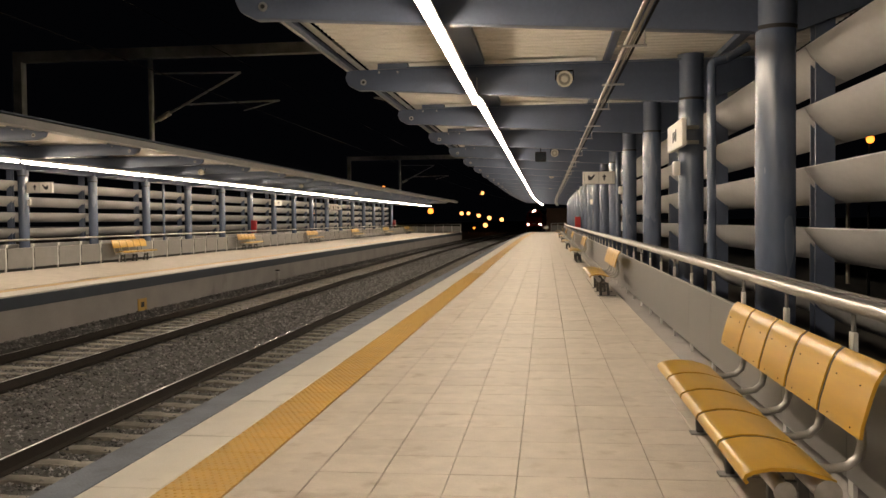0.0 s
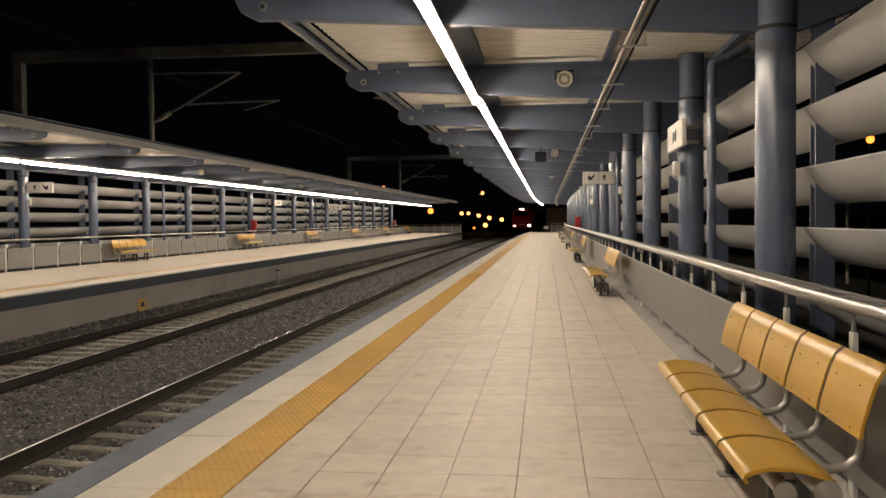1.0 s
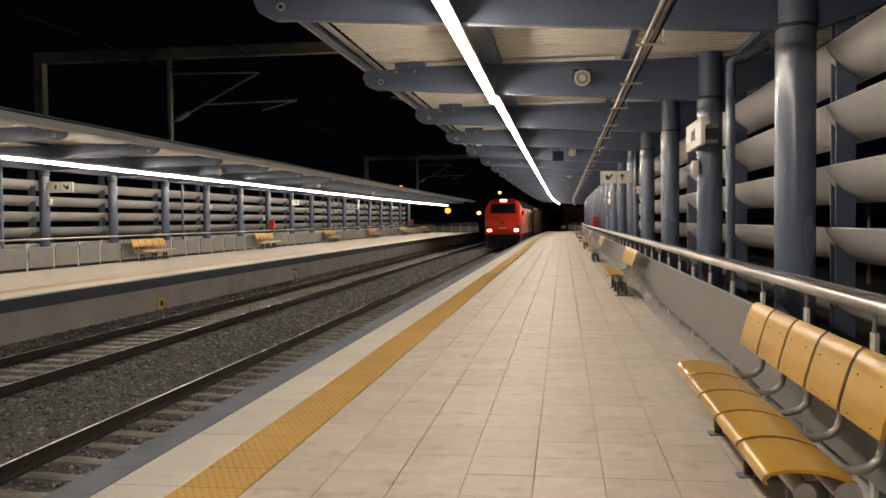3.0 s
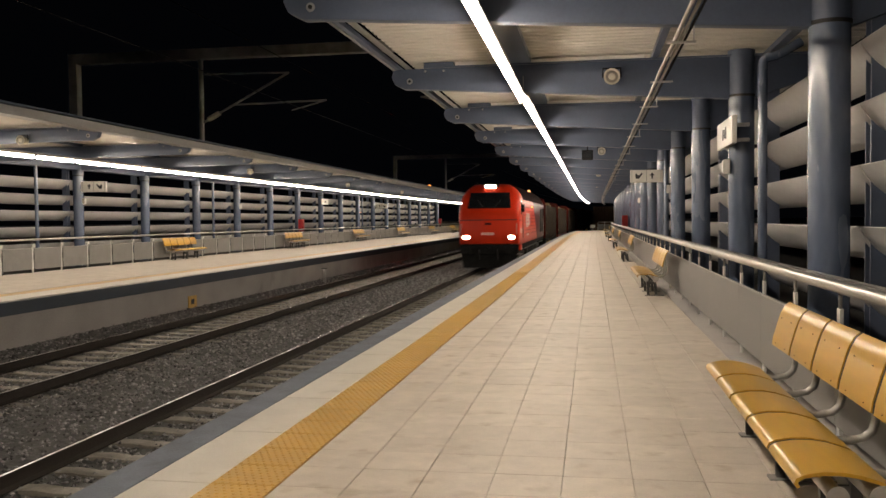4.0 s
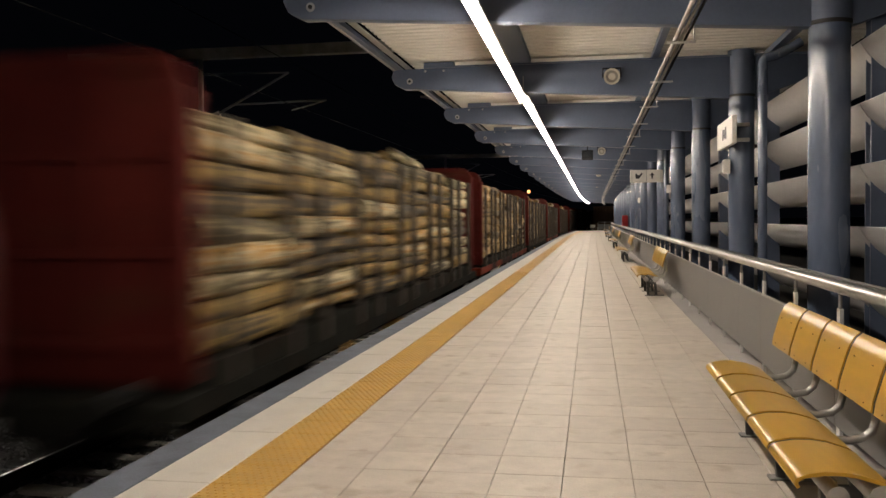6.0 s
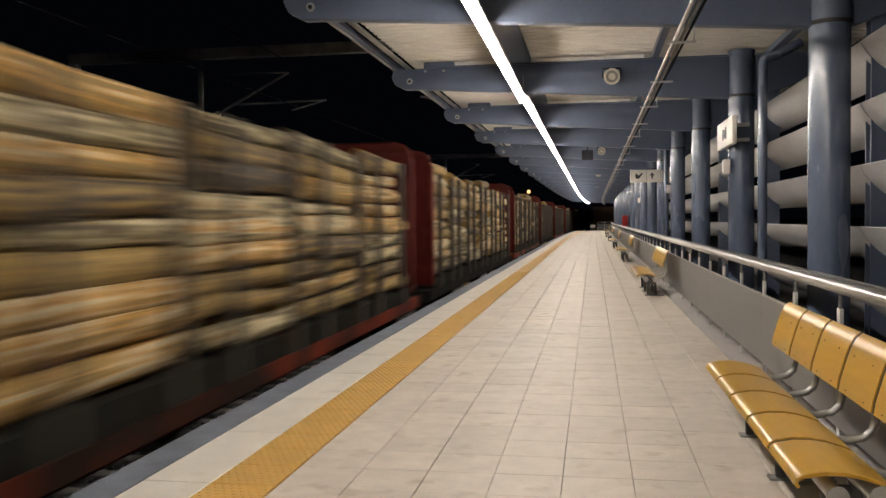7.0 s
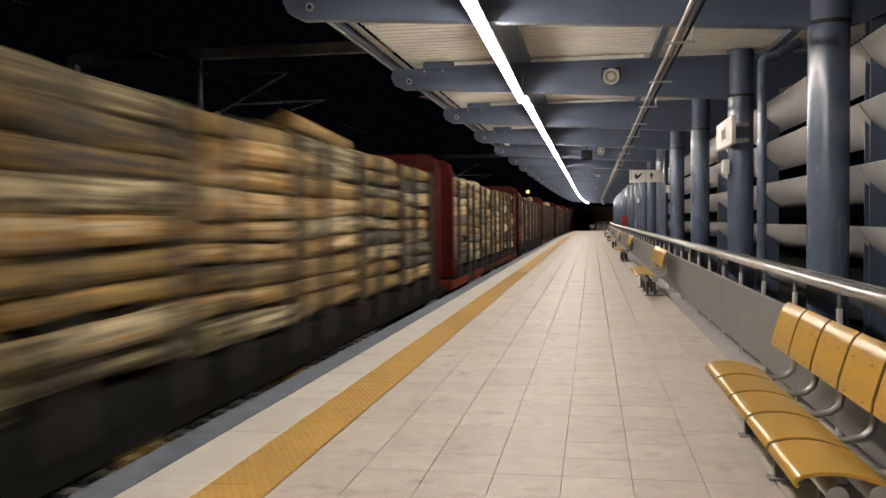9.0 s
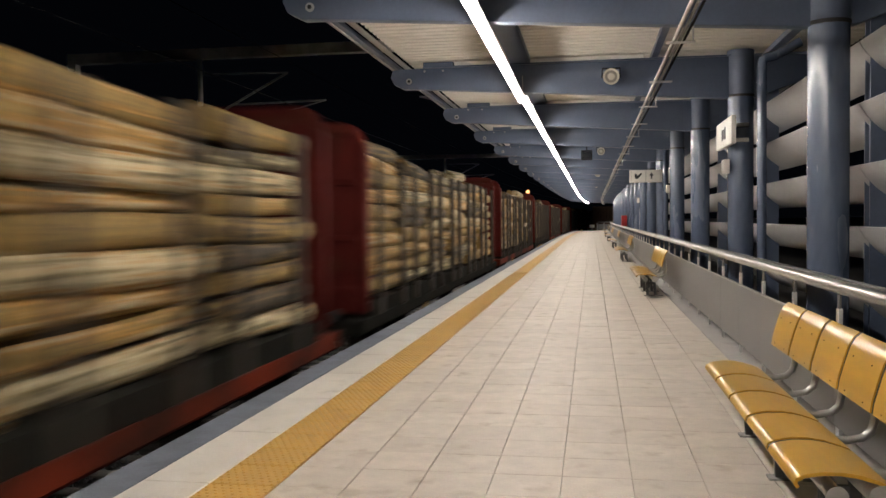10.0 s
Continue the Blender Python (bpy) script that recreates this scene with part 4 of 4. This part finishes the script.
def locomotive():
    e = thing("locomotive", "bright red diesel locomotive with dark maroon rear and lit lamps", "locomotive")
    nose = [(0.0, 1.28, 1.40, 2.30, 2.52, 1.18), (0.05, 1.36, 1.28, 2.42, 2.70, 1.22), (0.16, 1.40, 1.24, 2.60, 2.86, 1.16), (0.72, 1.42, 1.23, 3.14, 3.72, 0.98), (1.0, 1.43, 1.22, 3.24, 3.98, 0.86),
            (1.5, 1.43, 1.22, 3.26, 4.10, 0.80), (2.4, 1.43, 1.22, 3.26, 4.12, 0.78), (10.6, 1.43, 1.22, 3.26, 4.12, 0.78)]
    def split(extra):
        return [Vector((v.x, 9.6 + (3.4 - v.z) * 1.5 + extra, v.z)) for v in ring(10.6, 1.43, 1.22, 3.26, 4.12, 0.78)]

    body = part("cab_and_hood", Shape().loft([ring(*r) for r in nose[:-1]] + [split(0)]), M_RED, e, "bright red painted front body", smooth=40)
    rear = [(10.602, 1.43, 1.22, 3.26, 4.12, 0.78), (19.6, 1.43, 1.22, 3.26, 4.12, 0.78), (20.3, 1.43, 1.23, 3.3, 3.9, 0.86), (20.9, 1.40, 1.24, 2.7, 2.95, 1.1), (21.15, 1.3, 1.4, 2.35, 2.6, 1.15)]
    tail = part("rear_body", Shape().loft([split(0.002)] + [ring(*r) for r in rear[1:]]), M_MAROON, e, "dark maroon rear body", smooth=40)
    # roof cladding, a little proud of the body; its low edge paints shoulder shade
    rf = [(1.413, 3.345), (1.362, 3.535), (1.115, 3.895), (0.79, 4.105), (0.45, 4.14)]
    prof = rf + [(-x, z) for x, z in reversed(rf)]
    part("roof_cladding", Shape().sweep([(x * 1.012, z + 0.012) for x, z in prof], [2.6, 19.5]), M_ROOFDARK, e, "dark grimy roof panels, low edge painting the shoulder's shade", smooth=40)
    for y in (5.0, 8.2, 12.0, 15.5):
        part("roof_hatch", Shape().box(-0.5, 0.5, y, y + 1.6, 4.15, 4.22), M_ROOFDARK, e, bevel=0.03)
    # windscreen on the sloping front
    n = Vector((0, -0.835, 0.55))
    quad = [(-1.02, 0.20, 2.92), (1.02, 0.20, 2.92), (0.93, 0.70, 3.66), (-0.93, 0.70, 3.66)]
    a = [Vector(q) + 0.03 * n for q in quad]
    b = [Vector(q) - 0.05 * n for q in quad]
    ws = part("windscreen", Shape().loft([b, a]), M_GLASS, body, "dark glossy windscreen", bevel=0.015)
    for s in (-1, 1):
        part("wiper", Shape().pipe([Vector((s * 0.25, 0.20, 2.93)) + 0.05 * n, Vector((s * 0.55, 0.46, 3.3)) + 0.05 * n], 0.012, 6), M_BLACKLINE, ws)
    part("front_seam", Shape().box(-1.33, 1.33, -0.012, 0.02, 2.36, 2.40), M_BLACKLINE, body, "dark seam line")
    for s in (-1, 1):
        part("side_seam", Shape().box(*sorted((s * 1.425, s * 1.437)), 0.22, 1.5, 2.34, 2.37), M_BLACKLINE, body)
        h = part("headlamp_housing", Shape().loft([[Vector((s * 1.06 + k * 0.195 * math.cos(a), y, 1.57 + k * 0.13 * math.sin(a))) for a in (2 * math.pi * i / 24 for i in range(24))]
                                                   for k, y in ((1, 0.06), (1, -0.05), (0.86, -0.05), (0.86, -0.01))], caps=False), M_DARK, body)
        part("headlamp", Shape().loft([[Vector((s * 1.06 + 0.145 * math.cos(a), y, 1.57 + 0.092 * math.sin(a))) for a in (2 * math.pi * i / 24 for i in range(24))] for y in (0.0, -0.012)]),
             M_HEAD, h, "lit white headlamp")
        part("grab_rail", Shape().pipe([(s * 1.30, -0.05, 1.75), (s * 1.30, -0.05, 2.2)], 0.015, 6), M_GALV, body)
        part("cab_window", Shape().box(*sorted((s * 1.424, s * 1.436)), 0.95, 1.52, 2.64, 3.22), M_GLASS, body, "dark cab side window", bevel=0.004)
        part("cab_door", Shape().box(*sorted((s * 1.425, s * 1.4385)), 1.78, 2.5, 1.45, 3.2), M_RED, body, bevel=0.003)
        part("door_rail", Shape().pipe([(s * 1.47, 1.7, 1.5), (s * 1.47, 1.7, 2.7)], 0.016, 6), M_STAINLESS, body)
        part("gutter_strip", Shape().box(*sorted((s * 1.428, s * 1.45)), 1.6, 19.6, 3.215, 3.227), M_GALV, e, "thin light strip below the roof")
        for j in range(8):
            z = 1.66 + 0.19 * j
            part("groove", Shape().box(*sorted((s * 1.426, s * 1.436)), 2.9, 15.6, z, z + 0.013), M_BLACKLINE, e)
        # lettering of the operator as plain shapes
        for y0, y1, z0, z1 in ((4.15, 4.75, 2.0, 2.72), (4.85, 5.5, 2.3, 2.72), (4.85, 5.5, 2.0, 2.22), (5.6, 6.45, 2.05, 2.70)):
            part("emblem_block", Shape().box(*sorted((s * 1.428, s * 1.4325)), y0, y1, z0, z1), M_WHITE, body, "white painted block")
        part("lettering_bar", Shape().box(*sorted((s * 1.428, s * 1.4325)), 4.3, 6.1, 1.56, 1.68), M_WHITE, body)
        part("side_plate", Shape().box(*sorted((s * 1.428, s * 1.4325)), 0.55, 1.35, 1.76, 1.98), M_WHITE, body)
        part("radiator_grille", Shape().box(*sorted((s * 1.42, s * 1.442)), 15.9, 18.4, 1.58, 3.05), M_GRILLE, tail, "black radiator grille", bevel=0.01)
        for j in range(10):
            z = 1.64 + 0.14 * j
            part("grille_slat", Shape().box(*sorted((s * 1.4425, s * 1.452)), 15.95, 18.35, z, z + 0.03), M_DARK, tail)
        part("rear_door", Shape().box(*sorted((s * 1.425, s * 1.438)), 18.75, 19.5, 1.45, 3.15), M_WAGGREY, tail, "grey rear cab door")
        part("rear_window", Shape().box(*sorted((s * 1.424, s * 1.437)), 19.75, 20.2, 2.6, 3.1), M_GLASS, tail)
        part("rear_panel", Shape().box(*sorted((s * 1.424, s * 1.434)), 19.75, 20.3, 1.95, 2.08), M_WHITE, tail)
        part("marker_lamp", Shape().ball((s * 1.44, 8.35, 3.06), 0.034, 10, 8), M_AMBER, e, "small amber lamp")
        part("buffer", Shape().tube((s * 0.95, -0.55, 1.06), (s * 0.95, 0.05, 1.06), 0.10, 16), M_DARK, e)
        part("buffer_head", Shape().tube((s * 0.95, -0.60, 1.06), (s * 0.95, -0.55, 1.06), 0.23, 20), M_DARK, e)
        part("mirror", Shape().box(*sorted((s * 1.44, s * 1.60)), 0.85, 0.91, 2.75, 3.1), M_DARK, body)
    lamp = part("roof_lamp_box", Shape().box(-0.38, 0.38, 0.93, 1.4, 3.76, 4.10), M_DARK, body, bevel=0.03)
    part("roof_lamp", Shape().box(-0.235, 0.235, 0.905, 0.93, 3.85, 4.02), M_HEAD, lamp, "lit wide roof lamp", bevel=0.01)
    part("number_bar", Shape().box(-0.35, 0.25, -0.016, -0.002, 1.68, 1.80), M_PINK, body)
    part("emblem", Shape().box(-0.18, 0.12, -0.012, -0.001, 2.14, 2.26), M_MAROON, body)
    part("sill_front", Shape().box(-1.34, 1.34, 0.02, 0.59, 0.82, 1.235), M_DARK, e, "black front sill", bevel=0.04)
    hook = part("coupling_hook", Shape().tube((0, -0.40, 1.06), (0, 0.05, 1.06), 0.05, 10), M_DARK, e)
    part("shackle", Shape().pipe([(-0.08, -0.38, 1.06), (-0.08, -0.42, 0.72), (0.08, -0.42, 0.72), (0.08, -0.38, 1.06)], 0.022, 8), M_DARK, hook)
    for x in (-0.45, 0.4):
        part("brake_hose", Shape().pipe([(x, 0.02, 0.98), (x, -0.18, 0.95), (x + 0.03, -0.25, 0.75), (x + 0.05, -0.2, 0.55)], 0.025, 8), M_BLACKLINE, e)
    for x in (-0.62, 0.62):
        part("horn", Shape().tube((x, 0.95, 4.12), (x, 1.35, 4.12), 0.07, 12, 0.03), M_DARK, e)
    part("snow_plough", Shape().plate([(-1.3, 0.85), (1.3, 0.85), (1.2, 0.16), (-1.2, 0.16)], 0.10, 0.2), M_DARK, e, "black snow plough")
    part("frame", Shape().box(-1.36, 1.36, 0.6, 20.8, 1.02, 1.219), M_DARK, e)
    part("step_panel", Shape().box(-1.42, 1.42, 0.6, 1.5, 0.95, 1.23), M_RED, e, bevel=0.02)
    part("fuel_tank", Shape().box(-1.3, 1.3, 7.6, 13.2, 0.34, 1.02), M_DARK, e, bevel=0.08)
    for s in (-1, 1):
        for z in (0.45, 0.72, 0.98):
            part("step", Shape().box(*sorted((s * 1.1, s * 1.42)), 1.6, 2.1, z, z + 0.03), M_GALV, e)
    for s in (-1, 1):
        part("air_pipe", Shape().pipe([(s * 1.34, 1.7, 0.93), (s * 1.34, 20.0, 0.93)], 0.028, 8), M_FRAMEGREY, e, "grimy air pipe")
        for y, a, z in ((6.4, 0.55, 0.62), (13.5, 0.8, 0.55), (14.5, 0.45, 0.66)):
            part("equipment_box", Shape().box(*sorted((s * 0.98, s * 1.31)), y, y + a, z, 1.0), M_FRAMEGREY, e, "grimy equipment box", bevel=0.02)
        for y in (8.2, 9.6, 11.0, 12.4):
            part("tank_strap", Shape().box(*sorted((s * 1.295, s * 1.315)), y, y + 0.07, 0.42, 1.0), M_FRAMEGREY, e)
        for yb in (4.2, 16.8):
            part("bogie_side_frame", Shape().plate([(-1.62, 0.62), (-1.3, 0.5), (-0.6, 0.44), (0.6, 0.44), (1.3, 0.5), (1.62, 0.62), (1.62, 0.78), (-1.62, 0.78)], 0, 0.09), M_FRAMEGREY, e,
                 "grimy cast bogie side").matrix_basis = pose(s * 1.14 + 0.045, yb, 0, 0, 0, 90)
    bogie(e, 4.2)
    bogie(e, 16.8)
    return e


def log_mesh(length, r0, r1, seed):
    """One slightly crooked, tapering log along y."""
    rng = random.Random(seed)
    rings = []
    ph, bow = rng.random() * 6.28, rng.uniform(0.0, 0.035)
    for i in range(6):
        f = i / 5
        r = (r0 + (r1 - r0) * f) * rng.uniform(0.95, 1.05)
        cx, cz = bow * math.sin(math.pi * f) * math.cos(ph), bow * math.sin(math.pi * f) * math.sin(ph)
        rings.append([Vector((cx + r * math.cos(a) * rng.uniform(.93, 1.06), length * (f - 0.5), cz + r * math.sin(a) * rng.uniform(.93, 1.06)))
                      for a in (2 * math.pi * k / 9 for k in range(9))])
    s = Shape().loft(rings)
    return s


LOGS = [log_mesh(2.40 + 0.06 * (i % 5), 0.105 + 0.016 * (i % 5), 0.10 + 0.014 * ((i * 3) % 5), 40 + i) for i in range(14)]
LOG_ME = [s.mesh("log", M_LOG, 60) for s in LOGS]


PILES = {1: (0.05, 0.14, 0.0, 0.12, 0.02, -0.05), 2: (-0.08, 0.0, 0.03, 0.02, 0.0, -0.1), 3: (0.14, 0.1, -0.05, 0.12, 0.0, 0.05), 4: (-0.05, 0.1, 0.12, 0.13, 0.02, 0.0)}


def wagon(seed, sill):
    """A flat timber wagon: bulkheads at both ends, stanchions, six piles of logs. Front bulkhead at y = 0, rail at z = 0."""
    rng = random.Random(seed)
    w = thing("timber_wagon", "oxide red bulkhead wagon loaded with piled pale logs", "freight wagon", "timber wagons of the train")
    part("frame", Shape().sweep([(-1.34, 0.68), (1.34, 0.68), (1.36, 0.71), (1.36, 0.90), (-1.36, 0.90), (-1.36, 0.71)], [-0.35, 18.5]), sill, w,
         "worn red side sill" if sill is M_SILLRED else "grimy dark side sill")
    part("side_board", Shape().box(-1.345, 1.345, 0.12, 17.6, 0.901, 1.13), M_WAGGREY, w, "grimy dark side board")
    part("center_sill", Shape().box(-0.4, 0.4, -0.3, 18.4, 0.50, 0.679), M_DARK, w)
    for y in (0.0, 17.95):
        r, c, h = 0.30, 1.10, 3.90
        arc = [(c - 0.08 + r * math.cos(radians(a)), h - r + r * math.sin(radians(a))) for a in range(0, 91, 15)]
        wall = [(-1.32, 0.99), (1.32, 0.99)] + arc + [(-x, z) for x, z in reversed(arc)]
        b = part("bulkhead", Shape().plate(wall, y, y + 0.10), M_WAGRED, w, "dark red steel end wall", bevel=0.015)
        for s in (-1, 1):
            part("corner_post", Shape().box(*sorted((s * 1.24, s * (1.37 if y < 1 else 1.335))), (y - 0.06) if y < 1 else 17.92, y + 0.12, 0.99, 3.58), M_WAGRED, b, bevel=0.025)
            part("rib", Shape().box(*sorted((s * 0.40, s * 0.50)), y - 0.05, y - 0.001, 1.3, 3.8), M_WAGRED, b)
        for z in (1.30, 2.10, 2.95, 3.70):
            part("cross_rib", Shape().box(-1.23, 1.23, y - 0.045, y - 0.002, z, z + 0.09), M_WAGRED, b)
    n, pitch = 6, 2.86
    rest = Shape()
    for k in range(n):
        yc = 0.24 + pitch * (k + 0.5)
        for dy in (-0.85, 0.85):
            part("bolster", Shape().box(-1.36, 1.36, yc + dy - 0.09, yc + dy + 0.09, 1.13, 1.18), M_WAGGREY, w)
            for s in (-1, 1):
                part("stanchion", Shape().box(*sorted((s * 1.33, s * 1.41)), yc + dy - 0.06, yc + dy + 0.06, 0.905, 3.42), M_STAKE, w, "rusty upright stanchion")
        top = 3.50 + PILES[seed][k]
        z, row = 1.31, 0
        while z < top:
            r = rng.uniform(0.125, 0.165)
            last = z + 2 * r > top
            xs = [1.15 - 0.285 * i + rng.uniform(-.10, .055) for i in range(9)]
            for i, x in enumerate(xs):
                j = rng.randrange(len(LOGS))
                tilt, dy_ = rng.uniform(-0.05, 0.05), rng.uniform(-0.15, 0.15)
                m = pose(x, yc + dy_, z + rng.uniform(-.02, .02), math.degrees(tilt), rng.uniform(0, 360), rng.uniform(-.8, .8))
                if i == 0 or (last and i < 3):
                    o = part("log", LOG_ME[j], M_LOG, w)
                    o.matrix_basis = m
                elif i in (1, 8) or last:
                    q = len(rest.v)
                    rest.v += [tuple(m @ Vector(p)) for p in LOGS[j].v]
                    rest.f += [tuple(q + a for a in f) for f in LOGS[j].f]
            z += 0.255 + rng.uniform(-.015, .02)
            row += 1
    pile = part("timber_load", rest, M_LOG, w, "inner and far side of the log load", smooth=60)
    tagged(pile, kind="stuff")
    # dark filler in place of the inner logs, painting the shade between them
    part("load_shade_core", Shape().box(-0.95, 0.75, 0.45, 17.2, 1.18, 3.3), M_STAKE, w, "dark filler box for the shaded inside of the load")
    part("brake_wheel", Shape().tube((1.37, 4.6, 0.62), (1.40, 4.6, 0.62), 0.11, 16), M_TACTILE, w, "yellow hand brake wheel")
    bogie(w, 2.3)
    bogie(w, 15.8)
    for s in (-1, 1):
        for y in (-0.75, 18.5):
            part("buffer", Shape().tube((s * 0.95, y, 0.98), (s * 0.95, y + 0.45, 0.98), 0.09, 12), M_DARK, w)
    part("brake_box", Shape().box(1.0, 1.3, 8.2, 8.6, 0.36, 0.678), M_TACTILE if seed == 1 else M_DARK, w, bevel=0.02)
    return w


engine = locomotive()
first_wagons = [wagon(1, M_WAGGREY), wagon(2, M_SILLRED), wagon(3, M_WAGGREY), wagon(4, M_SILLRED)]
train = list(first_wagons)
for i in range(4, 15):
    train.append(copy_thing(first_wagons[i % 4], pose(0, 0, 0)))


# ---------- tiles of the platforms ----------
def tiles():
    c, lo = 0.004, -0.05
    one = Shape().slab(0.0018, 0.3982, 0.0019, 0.3981, lo, 0, 0.0025).mesh("tile", M_TILE, 0)
    wide = Shape().slab(0.002, 0.398, 0.0055, 0.3985, lo, 0, 0.0025).mesh("tile", M_TILE, 0)
    dot = Shape().slab(0.002, 0.398, 0.002, 0.398, lo, -0.001, c)
    for i in range(8):
        for j in range(8):
            x, y = 0.018 + 0.05 * i + 0.025 * (j % 2) * (i < 8), 0.025 + 0.05 * j
            n = len(dot.v)
            for r, z in ((0.012, -0.001), (0.007, 0.0028)):
                dot.v += [(x + r * math.cos(a), y + r * math.sin(a), z) for a in (math.pi / 3 * k for k in range(6))]
            dot.f += [(n + k, n + (k + 1) % 6, n + 6 + (k + 1) % 6, n + 6 + k) for k in range(6)] + [tuple(n + 6 + k for k in range(6))]
    tact = dot.mesh("tactile_tile", M_TACTILE, 0)
    cop = Shape().slab(0.003, 0.417, 0.003, 1.197, lo, 0, 0.006).mesh("coping_slab", M_COPING, 0)
    rng = random.Random(9)
    cols = [STRIP_R + 0.4 * i for i in range(9)]
    y_near = [-6.0 + 0.4 * j for j in range(31)]
    for x in cols[:-1]:
        for y in y_near:
            o = part("tile", wide if rng.random() < 0.16 else one, M_TILE, pav)
            o.location = (x + 0.01, y, rng.uniform(-.0012, .0012))
    for y in [-6.0 + 0.4 * j for j in range(61)]:
        o = part("tactile_tile", tact, M_TACTILE, pav)
        o.location = (STRIP_L, y, 0)
    for y in [-6.4 + 1.2 * j for j in range(50)]:
        o = part("coping_slab", cop, M_COPING, pav)
        o.matrix_basis = at(EDGE, y)
    rest, yel, cops = Shape(), Shape(), Shape()
    y = 6.4
    while y < 103.5:
        b = bend(y)
        for x in cols[:-1]:
            rest.slab(x + 0.013 + b, x + 0.407 + b, y + 0.002, y + 0.398, lo, rng.uniform(-.001, .001), 0.004)
        if y > 18.3:
            yel.slab(STRIP_L + b, STRIP_L + 0.398 + b, y + 0.002, y + 0.398, lo, 0, 0.004)
        y += 0.4
    y = -13.9
    while y < -6.2:
        for x in cols[:-1]:
            rest.slab(x + 0.013, x + 0.407, y + 0.002, y + 0.398, lo, 0, 0.004)
        yel.slab(STRIP_L, STRIP_L + 0.398, y + 0.002, y + 0.398, lo, 0, 0.004)
        y += 0.4
    y = -13.6
    while y < -6.5:
        cops.slab(EDGE, EDGE + 0.414, y + 0.003, y + 1.197, lo, 0, 0.006)
        y += 1.2
    y = 53.6
    while y < 103:
        cops.slab(EDGE + bend(y), EDGE + 0.414 + bend(y), y + 0.003, y + 1.197, lo, 0, 0.006)
        y += 1.2
    for nm, s, m_ in (("far_tiles", rest, M_TILE), ("far_tactile_tiles", yel, M_TACTILE), ("far_coping", cops, M_COPING)):
        tagged(part(nm, s, m_, pav, smooth=0), kind="stuff")
    part("edge_strip", Shape().sweep([(-2.70, -0.06), (-2.436, -0.06), (-2.436, -0.003), (-2.69, -0.003), (-2.70, -0.012)], LONG, curve=True), M_EDGE, pav, "blue-grey platform edge strip")
    part("channel_strip", Shape().sweep(rect(1.605, 1.95, -0.06, -0.006), LONG, curve=True), M_CONC, pav, "concrete strip below the railing")
    left = Shape()
    y = -2.0
    while y < 103:
        for i in range(11):
            x = -16.9 + 0.4 * i
            left.slab(x + 0.003 + bend(y), x + 0.397 + bend(y), y + 0.002, y + 0.398, lo, 0, 0.004)
        y += 0.4
    tagged(part("far_tiles", left, M_TILE, pav2, smooth=0), kind="stuff")
    part("tactile_strip", Shape().sweep(rect(-12.39, -12.00, lo, 0.002), LONG, curve=True), M_TACTILE, pav2, "yellow tactile strip")
    part("coping", Shape().sweep(rect(-11.99, -11.20, lo, 0), LONG, curve=True), M_COPING, pav2, "pale coping along the edge")
    # earth colour here paints the unlit gap seen below the railing panels
    part("back_strip", Shape().sweep(rect(-18.8, -17.06, lo, -0.004), LONG, curve=True), M_GROUND, pav2, "strip behind the railing, coloured dark as an unlit gap")
    part("channel_strip", Shape().sweep(rect(-17.055, -16.91, lo, -0.004), LONG, curve=True), M_COPING, pav2)


tiles()


# ---------- what moves ----------
SPEED = 28.52


def motions():
    times = [0.5 * i for i in range(21)]
    for ob, y0 in [(engine, 19.73 + 4.5 * SPEED)] + [(w, 15.0 + 5.5 * SPEED + 20.0 * i) for i, w in enumerate(train)]:
        rows = []
        for t in times:
            y = y0 - SPEED * t
            rows.append((t, at(NEAR_TRACK, y, RAIL_TOP)))
        walk(ob, rows)


motions()
